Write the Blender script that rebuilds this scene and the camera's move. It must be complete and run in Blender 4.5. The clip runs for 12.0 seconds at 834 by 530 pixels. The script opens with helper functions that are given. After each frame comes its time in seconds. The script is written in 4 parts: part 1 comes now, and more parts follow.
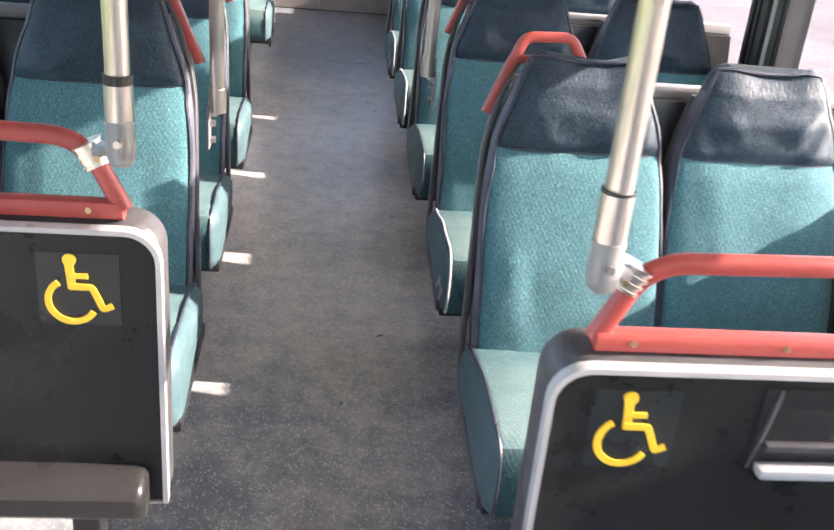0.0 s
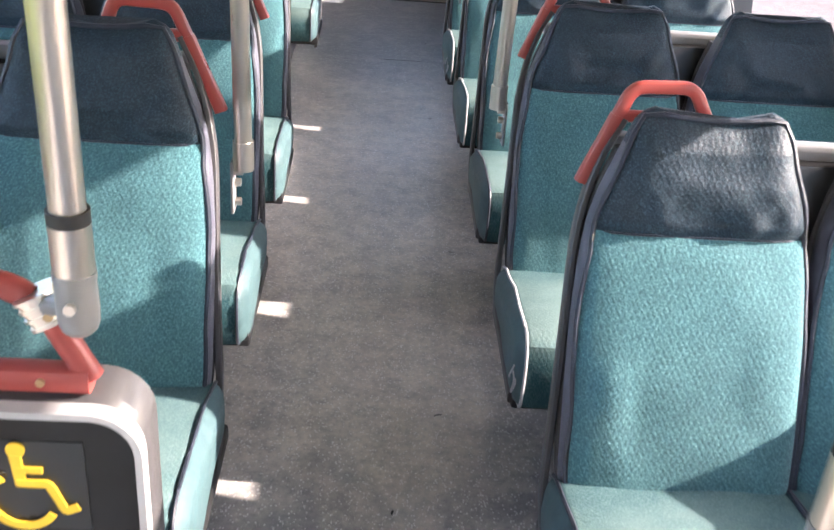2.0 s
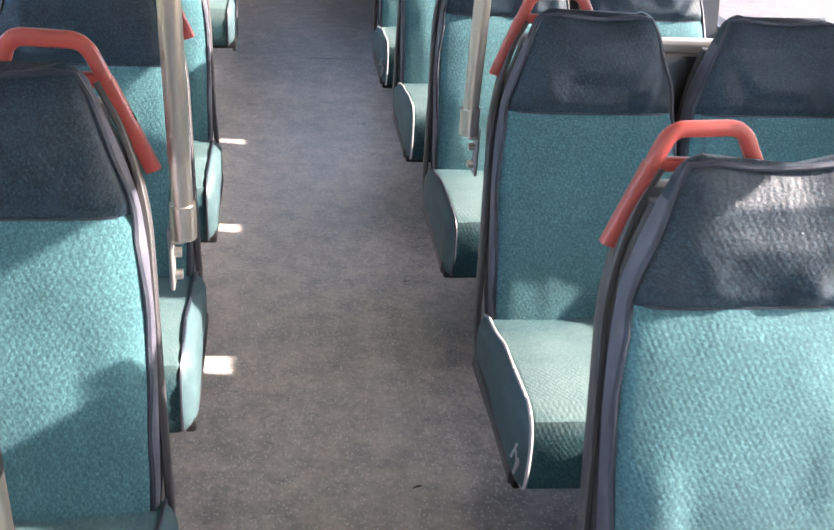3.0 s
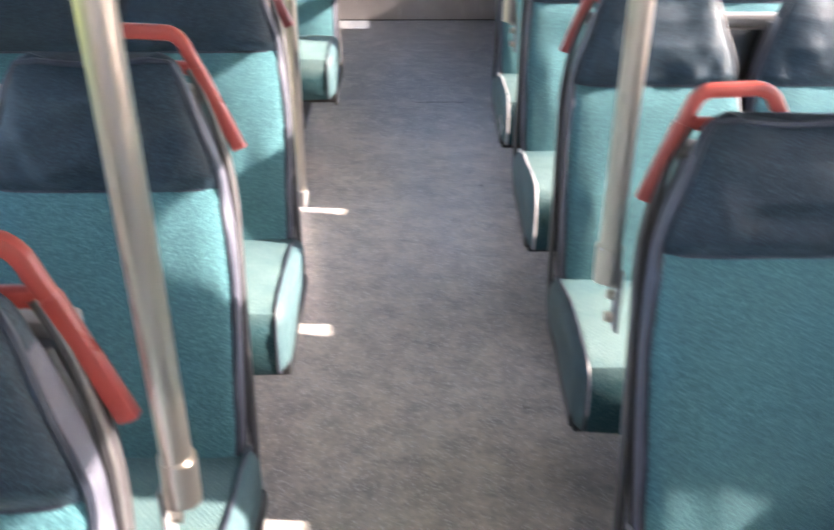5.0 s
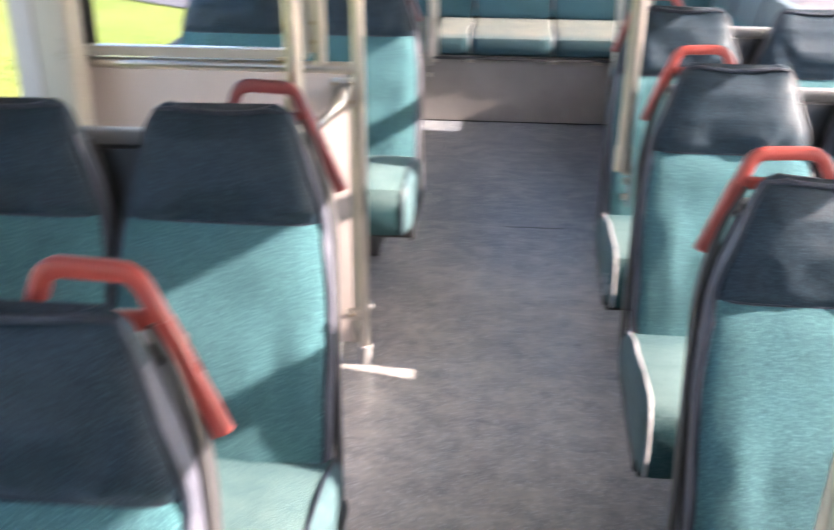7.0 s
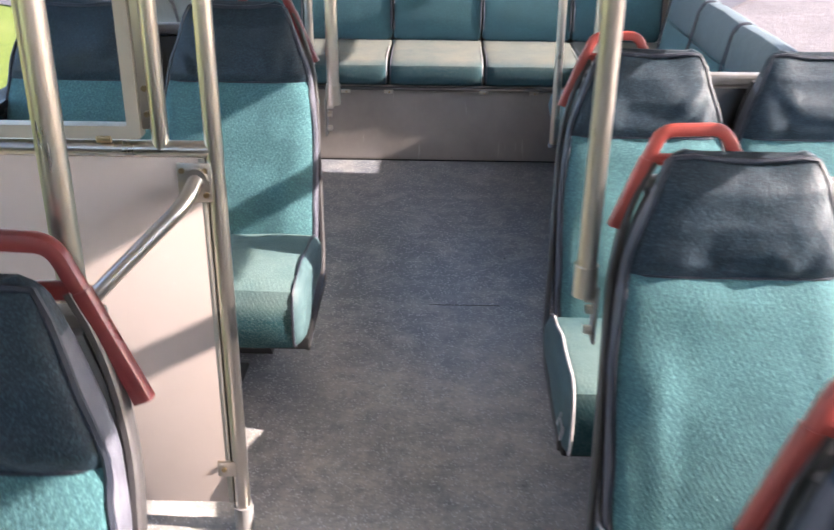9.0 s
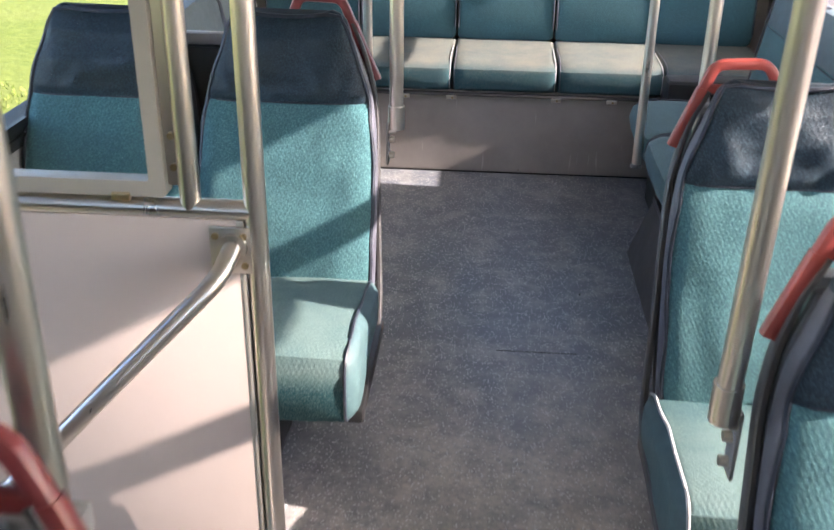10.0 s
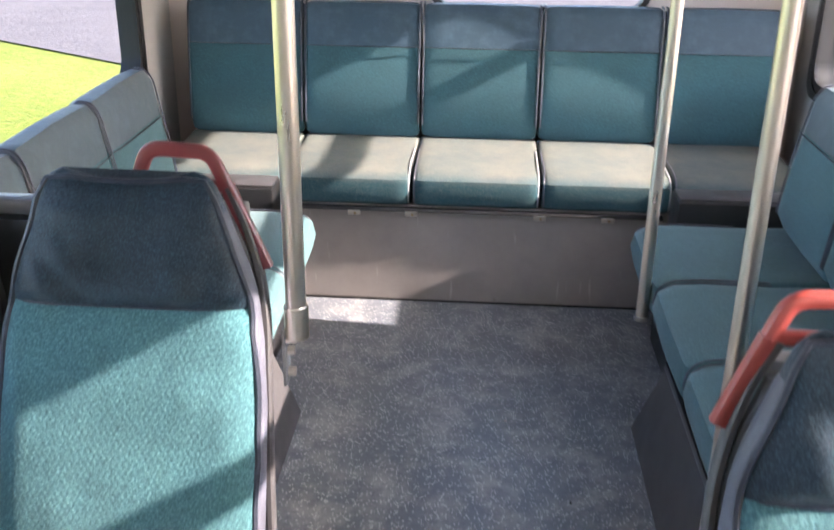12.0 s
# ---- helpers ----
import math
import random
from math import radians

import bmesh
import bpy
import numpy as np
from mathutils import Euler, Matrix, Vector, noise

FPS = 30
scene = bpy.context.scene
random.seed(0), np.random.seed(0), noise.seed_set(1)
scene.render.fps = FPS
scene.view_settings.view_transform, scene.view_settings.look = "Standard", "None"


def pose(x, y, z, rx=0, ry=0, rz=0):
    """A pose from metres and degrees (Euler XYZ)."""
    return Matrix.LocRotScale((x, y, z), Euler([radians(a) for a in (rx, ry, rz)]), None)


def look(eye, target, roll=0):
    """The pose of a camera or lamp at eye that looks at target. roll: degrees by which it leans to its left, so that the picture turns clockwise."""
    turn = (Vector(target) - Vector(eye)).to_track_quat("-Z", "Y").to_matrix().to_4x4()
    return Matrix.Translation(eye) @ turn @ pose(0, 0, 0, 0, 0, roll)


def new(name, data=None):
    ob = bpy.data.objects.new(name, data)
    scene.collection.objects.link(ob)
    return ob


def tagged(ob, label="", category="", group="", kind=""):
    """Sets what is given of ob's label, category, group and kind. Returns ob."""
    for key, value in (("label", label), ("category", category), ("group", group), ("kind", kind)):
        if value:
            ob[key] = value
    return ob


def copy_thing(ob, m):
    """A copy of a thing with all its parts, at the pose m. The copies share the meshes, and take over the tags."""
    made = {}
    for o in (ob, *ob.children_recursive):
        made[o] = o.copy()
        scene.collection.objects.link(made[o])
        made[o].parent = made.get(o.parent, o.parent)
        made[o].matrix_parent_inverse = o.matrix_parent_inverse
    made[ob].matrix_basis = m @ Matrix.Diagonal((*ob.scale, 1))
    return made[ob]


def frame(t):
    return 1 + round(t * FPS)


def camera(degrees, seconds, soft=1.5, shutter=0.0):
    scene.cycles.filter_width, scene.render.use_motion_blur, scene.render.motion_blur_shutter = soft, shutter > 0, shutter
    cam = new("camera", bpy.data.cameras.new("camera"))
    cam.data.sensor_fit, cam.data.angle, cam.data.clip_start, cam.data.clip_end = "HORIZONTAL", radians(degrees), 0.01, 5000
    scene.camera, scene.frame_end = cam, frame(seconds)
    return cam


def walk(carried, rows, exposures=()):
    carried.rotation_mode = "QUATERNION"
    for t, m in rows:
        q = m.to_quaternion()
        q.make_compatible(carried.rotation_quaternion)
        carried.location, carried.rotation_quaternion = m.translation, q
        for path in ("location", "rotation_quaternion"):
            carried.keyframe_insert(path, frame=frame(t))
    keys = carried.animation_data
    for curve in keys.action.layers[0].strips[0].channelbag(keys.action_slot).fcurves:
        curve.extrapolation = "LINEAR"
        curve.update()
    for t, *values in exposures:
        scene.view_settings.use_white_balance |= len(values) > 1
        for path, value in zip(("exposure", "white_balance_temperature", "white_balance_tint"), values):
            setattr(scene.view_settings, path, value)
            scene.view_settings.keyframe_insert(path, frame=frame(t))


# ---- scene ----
cam = camera(46.9, 12.0, shutter=0.5)
PATH = [
    (0, (-0.046, 1.793, 1.455), (0.173, 3.586, 0.596), 5.5),
    (0.5, (-0.116, 1.945, 1.445), (0.109, 3.728, 0.568), 5.4),
    (1, (-0.153, 2.018, 1.462), (0.053, 3.789, 0.555), 4.6),
    (1.5, (-0.113, 2.177, 1.448), (0.028, 3.937, 0.508), 4.2),
    (2, (-0.048, 2.306, 1.475), (0.07, 4.079, 0.557), 4.5),
    (2.5, (-0.065, 2.497, 1.438), (0.142, 4.249, 0.497), 4.9),
    (3, (-0.145, 2.674, 1.461), (0.149, 4.413, 0.518), 4.1),
    (3.2, (-0.157, 2.724, 1.459), (0.145, 4.46, 0.514), 4.1),
    (4.8, (-0.005, 3.223, 1.463), (0.079, 4.983, 0.517), 0.2),
    (5, (-0.042, 3.291, 1.471), (-0.018, 5.053, 0.525), 0.1),
    (5.5, (-0.119, 3.37, 1.537), (-0.378, 5.139, 0.641), -0.0),
    (6, (-0.131, 3.487, 1.539), (-0.652, 5.215, 0.679), -0.3),
    (6.5, (-0.068, 3.68, 1.538), (-0.566, 5.428, 0.703), 0.2),
    (7, (-0.014, 3.936, 1.51), (-0.184, 5.748, 0.681), 0.2),
    (7.2, (-0.015, 4.026, 1.504), (-0.061, 5.847, 0.678), -0.7),
    (8.8, (0.053, 4.628, 1.501), (0.021, 6.452, 0.682), 0.3),
    (9, (0.016, 4.72, 1.488), (-0.021, 6.539, 0.658), 0.5),
    (9.5, (-0.063, 4.899, 1.514), (-0.124, 6.704, 0.654), 1.0),
    (10, (-0.062, 5.13, 1.495), (-0.192, 6.927, 0.627), 0.8),
    (10.5, (-0.029, 5.356, 1.504), (-0.151, 7.158, 0.643), 1.3),
    (11, (-0.064, 5.607, 1.495), (-0.13, 7.417, 0.646), 1.2),
    (11.5, (-0.053, 5.834, 1.491), (-0.093, 7.654, 0.662), 0.8),
    (12, (0.012, 6.018, 1.515), (-0.107, 7.853, 0.727), 0.7),
]
walk(cam, [(t, look(eye, target, roll)) for t, eye, target, roll in PATH],
     exposures=[(t, stops, 6350, 19) for t, stops in ((0, 2.43), (2.5, 2.48), (3.2, 2.54), (5, 2.69), (5.5, 2.83), (6, 2.83), (6.6, 2.67), (7.2, 2.57), (8.8, 2.25), (10, 2.27), (11, 2.43), (12, 2.59))])

# ---------------------------------------------------------------- light
SUN_DIR = Vector((1.0, -0.062, 0.52)).normalized()
world = bpy.data.worlds.new("sky")
scene.world = world
world.use_nodes = True
wn = world.node_tree
bg = wn.nodes["Background"]
sky = wn.nodes.new("ShaderNodeTexSky")
sky.sky_type = "NISHITA"
sky.sun_disc = False
sky.sun_elevation = math.asin(SUN_DIR.z)
sky.sun_rotation = math.atan2(SUN_DIR.x, SUN_DIR.y)
wn.links.new(sky.outputs[0], bg.inputs[0])
bg.inputs[1].default_value = 0.15
sun_data = bpy.data.lights.new("sun", "SUN")
sun_data.energy, sun_data.angle, sun_data.color = 4.2, radians(0.6), (1.0, 0.88, 0.74)
sun = new("sun", sun_data)
sun.matrix_world = look((12, -2, 8), Vector((12, -2, 8)) - SUN_DIR)

# ---------------------------------------------------------------- materials


class Mat:
    """A node material under construction."""

    def __init__(self, name, base, rough=0.6, metal=0.0, spec=0.5):
        self.m = bpy.data.materials.new(name)
        self.m.use_nodes = True
        self.t = self.m.node_tree
        self.b = self.t.nodes["Principled BSDF"]
        self.b.inputs["Base Color"].default_value = (*base, 1)
        self.b.inputs["Roughness"].default_value = rough
        self.b.inputs["Metallic"].default_value = metal
        self.b.inputs["Specular IOR Level"].default_value = spec
        self.co = self.t.nodes.new("ShaderNodeTexCoord").outputs["Object"]

    def node(self, kind, **kw):
        n = self.t.nodes.new(kind)
        for k, v in kw.items():
            n.inputs[k.replace("_", " ")].default_value = v
        return n

    def link(self, a, b):
        self.t.links.new(a, b)

    def mapped(self, scale=(1, 1, 1), rot=(0, 0, 0)):
        n = self.node("ShaderNodeMapping")
        n.inputs["Scale"].default_value = scale
        n.inputs["Rotation"].default_value = rot
        self.link(self.co, n.inputs[0])
        return n.outputs[0]

    def noise(self, scale, detail=4, rough=0.55, co=None):
        n = self.node("ShaderNodeTexNoise", Scale=scale, Detail=detail, Roughness=rough)
        self.link(co or self.co, n.inputs["Vector"])
        return n.outputs["Fac"]

    def ramp(self, fac, stops):
        n = self.node("ShaderNodeValToRGB")
        el = n.color_ramp.elements
        while len(el) < len(stops):
            el.new(0.5)
        for e, (p, c) in zip(el, stops):
            e.position = p
            e.color = (*c, 1) if len(c) == 3 else c
        self.link(fac, n.inputs[0])
        return n.outputs[0]

    def mix(self, fac, a, b, kind="MIX"):
        n = self.t.nodes.new("ShaderNodeMix")
        n.data_type, n.blend_type = "RGBA", kind
        for sock, v in ((n.inputs[0], fac), (n.inputs[6], a), (n.inputs[7], b)):
            if isinstance(v, (int, float)):
                sock.default_value = v
            elif isinstance(v, tuple):
                sock.default_value = (*v, 1)
            else:
                self.link(v, sock)
        return n.outputs[2]

    def maths(self, op, a, b=0.0, c=0.0):
        n = self.t.nodes.new("ShaderNodeMath")
        n.operation = op
        for sock, v in zip(n.inputs, (a, b, c)):
            if isinstance(v, (int, float)):
                sock.default_value = v
            else:
                self.link(v, sock)
        return n.outputs[0]

    def colour(self, out):
        self.link(out, self.b.inputs["Base Color"])
        return self

    def rough(self, out):
        self.link(out, self.b.inputs["Roughness"])
        return self

    def bump(self, height, strength=0.3, distance=0.002):
        n = self.node("ShaderNodeBump", Strength=strength, Distance=distance)
        self.link(height, n.inputs["Height"])
        self.link(n.outputs[0], self.b.inputs["Normal"])
        return self


def grey(v):
    return (v, v, v)


def weave(m, size):
    """A woven lattice of small diamonds, size of them to the metre, a little uneven, that follows backs and cushions alike."""
    sep = m.t.nodes.new("ShaderNodeSeparateXYZ")
    m.link(m.co, sep.inputs[0])
    run = m.maths("SUBTRACT", m.maths("MULTIPLY", sep.outputs[2], 1.1), sep.outputs[1])
    stray = m.maths("MULTIPLY", m.noise(30, 2, 0.5), 1.6)
    across = m.maths("SINE", m.maths("ADD", m.maths("MULTIPLY", sep.outputs[0], math.pi * size), stray))
    along = m.maths("SINE", m.maths("ADD", m.maths("MULTIPLY", run, math.pi * size * 0.8), stray))
    return m.maths("MULTIPLY_ADD", m.maths("MULTIPLY", across, along), 0.5, 0.5)


def fabric(name, light, dark):
    m = Mat(name, light, 0.85, 0, 0.25)
    w = weave(m, 185)
    speck = m.noise(280, 3, 0.75)
    blotch = m.noise(7, 4, 0.6)
    c = m.mix(m.maths("ADD", m.maths("MULTIPLY", w, 0.38), 0.22), dark, light)
    c = m.mix(m.ramp(speck, [(0.46, grey(0)), (0.66, grey(0.75))]), c, tuple(min(1, v * 1.8 + 0.012) for v in light))
    c = m.mix(m.ramp(blotch, [(0.35, grey(0)), (0.75, grey(0.35))]), c, tuple(v * 0.62 + 0.02 for v in dark))
    m.colour(c)
    m.bump(m.maths("ADD", m.maths("ADD", m.maths("MULTIPLY", w, 0.50), m.maths("MULTIPLY", speck, 1.2)), m.maths("MULTIPLY", blotch, 4.0)), 0.22, 0.0025)
    m.b.inputs["Sheen Weight"].default_value = 0.2
    m.b.inputs["Sheen Roughness"].default_value = 0.5
    return m.m


def vinyl(name, base, rough=0.45):
    m = Mat(name, base, rough, 0, 0.5)
    fine = m.noise(260, 3, 0.6)
    crease = m.noise(11, 3, 0.55)
    wear = m.noise(24, 5, 0.65)
    c = m.mix(m.ramp(wear, [(0.45, grey(0)), (0.8, grey(0.55))]), base, tuple(v * 1.7 + 0.03 for v in base))
    m.colour(c)
    m.rough(m.ramp(wear, [(0.3, grey(rough - 0.06)), (0.8, grey(rough + 0.16))]))
    m.bump(m.maths("ADD", m.maths("MULTIPLY", fine, 0.35), m.maths("MULTIPLY", crease, 2.2)), 0.4, 0.004)
    return m.m


def headrest_cloth():
    """Dark slate-navy cloth with fine teal flecks, rubbed and a little shiny."""
    m = Mat("slate_headrest_cloth", (0.03, 0.042, 0.056), 0.55, 0, 0.32)
    speck = m.noise(300, 3, 0.75)
    crease = m.noise(9, 3, 0.55)
    wear = m.noise(18, 5, 0.65)
    w = weave(m, 185)
    c = m.mix(m.ramp(speck, [(0.46, grey(0)), (0.68, grey(0.65))]), (0.006, 0.015, 0.026), (0.045, 0.088, 0.116))
    c = m.mix(m.ramp(wear, [(0.48, grey(0)), (0.8, grey(0.4))]), c, (0.038, 0.055, 0.070))
    m.colour(c)
    m.rough(m.ramp(wear, [(0.3, grey(0.36)), (0.8, grey(0.52))]))
    m.bump(m.maths("ADD", m.maths("ADD", m.maths("MULTIPLY", speck, 0.8), m.maths("MULTIPLY", w, 0.20)), m.maths("MULTIPLY", crease, 5.5)), 0.34, 0.004)
    m.b.inputs["Sheen Weight"].default_value = 0.06
    return m.m


def steel(name, base=(0.76, 0.70, 0.63), rough=0.29, stretch=(3, 3, 0.4)):
    m = Mat(name, base, rough, 1.0)
    n = m.noise(9, 4, 0.6, m.mapped(stretch))
    m.rough(m.ramp(n, [(0.3, grey(rough - 0.02)), (0.75, grey(rough + 0.04))]))
    m.colour(m.mix(m.ramp(n, [(0.5, grey(0)), (0.9, grey(0.18))]), base, tuple(v * 0.75 for v in base)))
    return m.m


def plastic(name, base, rough=0.5, grain=180.0, dirt=0.3):
    m = Mat(name, base, rough, 0, 0.25 if name == "dark_laminate_panel" else 0.5)
    g = m.noise(grain, 3, 0.6)
    d = m.noise(5, 6, 0.65)
    m.colour(m.mix(m.ramp(d, [(0.4, grey(0)), (0.8, grey(dirt))]), base, tuple(v * 0.55 + 0.03 for v in base)))
    m.rough(m.ramp(d, [(0.3, grey(max(0.1, rough - 0.1))), (0.8, grey(min(1, rough + 0.15)))]))
    m.bump(g, 0.25, 0.001)
    return m.m


def floor_material():
    m = Mat("speckled_floor_vinyl", (0.2, 0.21, 0.22), 0.5, 0, 0.7)
    v = m.node("ShaderNodeTexVoronoi", Scale=160.0)
    m.link(m.co, v.inputs["Vector"])
    tiny = m.ramp(v.outputs["Distance"], [(0.0, grey(1)), (0.34, grey(1)), (0.44, grey(0))])
    pick = m.ramp(v.outputs["Color"], [(0.62, grey(0)), (0.70, grey(1))])
    big = m.noise(2.2, 6, 0.62)
    mid = m.noise(6.5, 6, 0.68)
    fine = m.noise(60, 4, 0.7)
    # a pale pool along the middle of the aisle: low-angle window gloss painted as colour
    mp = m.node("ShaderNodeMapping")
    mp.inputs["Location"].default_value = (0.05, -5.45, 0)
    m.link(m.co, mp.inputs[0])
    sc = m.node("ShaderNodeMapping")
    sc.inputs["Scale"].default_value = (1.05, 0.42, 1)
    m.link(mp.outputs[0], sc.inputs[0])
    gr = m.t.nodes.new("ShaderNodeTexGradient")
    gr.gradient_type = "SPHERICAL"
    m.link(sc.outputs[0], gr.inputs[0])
    aisle_sheen = m.maths("MULTIPLY", m.maths("ADD", gr.outputs["Fac"], 0.10), m.ramp(big, [(0.25, grey(0.35)), (0.7, grey(1.3))]))
    c = (0.132, 0.154, 0.186)
    c = m.mix(m.ramp(mid, [(0.46, grey(0)), (0.66, grey(0.6))]), c, (0.46, 0.445, 0.43))
    scuff = m.noise(13, 5, 0.72)
    c = m.mix(m.ramp(scuff, [(0.34, grey(0.32)), (0.54, grey(0))]), c, (0.095, 0.105, 0.128))
    c = m.mix(m.ramp(fine, [(0.30, grey(0.55)), (0.52, grey(0))]), c, (0.085, 0.095, 0.12))
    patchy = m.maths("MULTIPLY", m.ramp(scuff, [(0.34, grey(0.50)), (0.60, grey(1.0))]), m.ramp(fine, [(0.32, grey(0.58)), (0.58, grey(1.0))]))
    # the painted gloss, broken up by the scuffs and grain
    c = m.mix(m.maths("MULTIPLY", m.ramp(aisle_sheen, [(0.06, grey(0)), (0.50, grey(0.85))]), patchy), c, (0.70, 0.63, 0.55))
    c = m.mix(m.maths("MULTIPLY", m.maths("MULTIPLY", tiny, pick), 0.66), c, (0.90, 0.91, 0.92))
    m.colour(c)
    m.rough(m.ramp(mid, [(0.3, grey(0.27)), (0.75, grey(0.50))]))
    m.b.inputs["Coat Weight"].default_value = 0.45
    m.b.inputs["Coat Roughness"].default_value = 0.42
    m.bump(m.maths("ADD", m.noise(240, 2), m.maths("MULTIPLY", tiny, 0.5)), 0.3, 0.001)
    return m.m


def ground_material(name, a, b, c, scale):
    m = Mat(name, a, 0.95, 0, 0.2)
    n1 = m.noise(scale, 6, 0.7)
    n2 = m.noise(scale * 0.06, 4, 0.6)
    col = m.mix(m.ramp(n1, [(0.35, grey(0)), (0.7, grey(1))]), a, b)
    col = m.mix(m.ramp(n2, [(0.4, grey(0)), (0.7, grey(0.7))]), col, c)
    m.colour(col)
    m.bump(n1, 0.6, 0.05)
    return m.m


def glass_material():
    m = Mat("window_glass", (0.95, 0.97, 0.96), 0.02)
    m.b.inputs["Transmission Weight"].default_value = 1.0
    m.b.inputs["IOR"].default_value = 1.02
    return m.m


TEAL = fabric("teal_seat_fabric", (0.070, 0.174, 0.182), (0.022, 0.088, 0.108))
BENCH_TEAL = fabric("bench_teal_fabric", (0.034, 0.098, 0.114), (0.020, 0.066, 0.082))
NAVY = headrest_cloth()
GUSSET = vinyl("slate_side_vinyl", (0.086, 0.088, 0.112), 0.42)
WELT = vinyl("dark_welt", (0.018, 0.022, 0.035), 0.4)
SHELL = plastic("charcoal_shell", (0.060, 0.057, 0.059), 0.42)
BLACK = plastic("black_plastic", (0.010, 0.010, 0.011), 0.42)
RED = plastic("red_handle_coating", (0.33, 0.055, 0.045), 0.36, 60, 0.25)
MAROON = plastic("dull_maroon_coating", (0.17, 0.032, 0.034), 0.36, 60, 0.25)
STEEL = steel("brushed_stainless")
ALU = plastic("silver_trim", (0.40, 0.395, 0.39), 0.32, 120, 0.2)
FRAME = plastic("cream_glazing_frame", (0.42, 0.395, 0.34), 0.35, 90, 0.2)
CAST = plastic("cast_alloy_grey", (0.25, 0.245, 0.245), 0.35, 90)
PANEL = plastic("dark_laminate_panel", (0.019, 0.0185, 0.018), 0.30, 30, 0.2)
CREAM = plastic("cream_laminate", (0.64, 0.545, 0.50), 0.5, 40, 0.12)
WALL = plastic("grey_wall_panel", (0.46, 0.44, 0.43), 0.55, 90, 0.2)
CEILING = plastic("off_white_ceiling", (0.82, 0.80, 0.77), 0.6, 60, 0.1)
# rubbed and torn piping; its paleness also paints the sunlit line on right cushions
PALE_WELT = vinyl("rubbed_lit_welt", (0.42, 0.41, 0.42), 0.5)


def worn_lit_fabric(name, low, high, shaded_front, rubbed):
    """Teal cloth rubbed pale on the sitting surface, from height low to high; sun on top and shade in front are painted
    in too.
    """
    m = Mat(name, shaded_front, 0.85, 0, 0.25)
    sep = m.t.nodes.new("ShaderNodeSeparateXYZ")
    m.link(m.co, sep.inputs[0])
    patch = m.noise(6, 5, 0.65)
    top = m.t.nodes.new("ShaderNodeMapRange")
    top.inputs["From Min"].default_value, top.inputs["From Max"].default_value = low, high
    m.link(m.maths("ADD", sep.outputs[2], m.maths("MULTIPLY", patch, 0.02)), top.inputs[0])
    rub_and_sun = m.maths("MULTIPLY", top.outputs[0], m.ramp(patch, [(0.3, grey(0.45)), (0.7, grey(0.95))]))
    c = m.mix(rub_and_sun, shaded_front, rubbed)
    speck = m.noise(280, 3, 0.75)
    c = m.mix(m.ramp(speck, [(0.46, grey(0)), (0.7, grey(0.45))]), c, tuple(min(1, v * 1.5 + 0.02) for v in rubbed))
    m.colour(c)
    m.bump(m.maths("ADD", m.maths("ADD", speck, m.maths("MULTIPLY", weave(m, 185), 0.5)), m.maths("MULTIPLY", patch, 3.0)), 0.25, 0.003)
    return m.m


# front colour darkened for shade, top paled by wear and painted sunlight
CUSHION_CLOTH = worn_lit_fabric("seat_cushion_cloth", 0.385, 0.428, (0.014, 0.068, 0.080), (0.130, 0.195, 0.188))
CUSHION_SIDE = vinyl("grey_teal_side_cloth", (0.046, 0.092, 0.100), 0.6)


def riser_material():
    m = Mat("scuffed_riser_panel", (0.40, 0.355, 0.33), 0.34, 0.25)
    d = m.noise(4, 6, 0.65)
    scuff = m.noise(9, 3, 0.5, m.mapped((5.5, 1, 0.55)))
    c = m.mix(m.ramp(d, [(0.35, grey(0)), (0.75, grey(0.6))]), (0.42, 0.375, 0.345), (0.26, 0.235, 0.225))
    c = m.mix(m.ramp(scuff, [(0.66, grey(0)), (0.74, grey(0.55))]), c, (0.66, 0.62, 0.59))
    m.colour(c)
    m.rough(m.ramp(d, [(0.3, grey(0.26)), (0.75, grey(0.5))]))
    m.bump(m.noise(3, 3), 0.25, 0.01)
    return m.m


RISER = riser_material()
RUBBER = plastic("black_rubber", (0.02, 0.02, 0.021), 0.55)
YELLOW = plastic("yellow_print", (0.80, 0.50, 0.03), 0.45, 50, 0.12)
STICKER = plastic("black_sticker", (0.022, 0.025, 0.025), 0.3, 40, 0.2)
BLUE = plastic("blue_body_paint", (0.10, 0.12, 0.33), 0.35, 20, 0.1)
BODY = plastic("grey_body_paint", (0.055, 0.052, 0.056), 0.4, 20, 0.15)
BRASS = steel("dull_brass", (0.55, 0.42, 0.25), 0.35)
GLASS = glass_material()
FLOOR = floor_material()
GRASS = ground_material("lawn_grass", (0.125, 0.160, 0.026), (0.200, 0.230, 0.042), (0.225, 0.235, 0.060), 9)
def blade_material():
    m = Mat("grass_blade", (0.12, 0.18, 0.03), 0.7, 0, 0.3)
    geo = m.t.nodes.new("ShaderNodeNewGeometry")
    m.colour(m.ramp(geo.outputs["Random Per Island"], [(0.0, (0.10, 0.145, 0.018)), (0.6, (0.19, 0.235, 0.038)), (1.0, (0.30, 0.29, 0.085))]))
    return m.m


BLADE = blade_material()
ASPHALT = ground_material("pale_road", (0.125, 0.112, 0.118), (0.155, 0.14, 0.145), (0.11, 0.10, 0.105), 20)
GRAVEL = ground_material("pinkish_gravel", (0.19, 0.155, 0.145), (0.26, 0.22, 0.205), (0.14, 0.115, 0.11), 9)

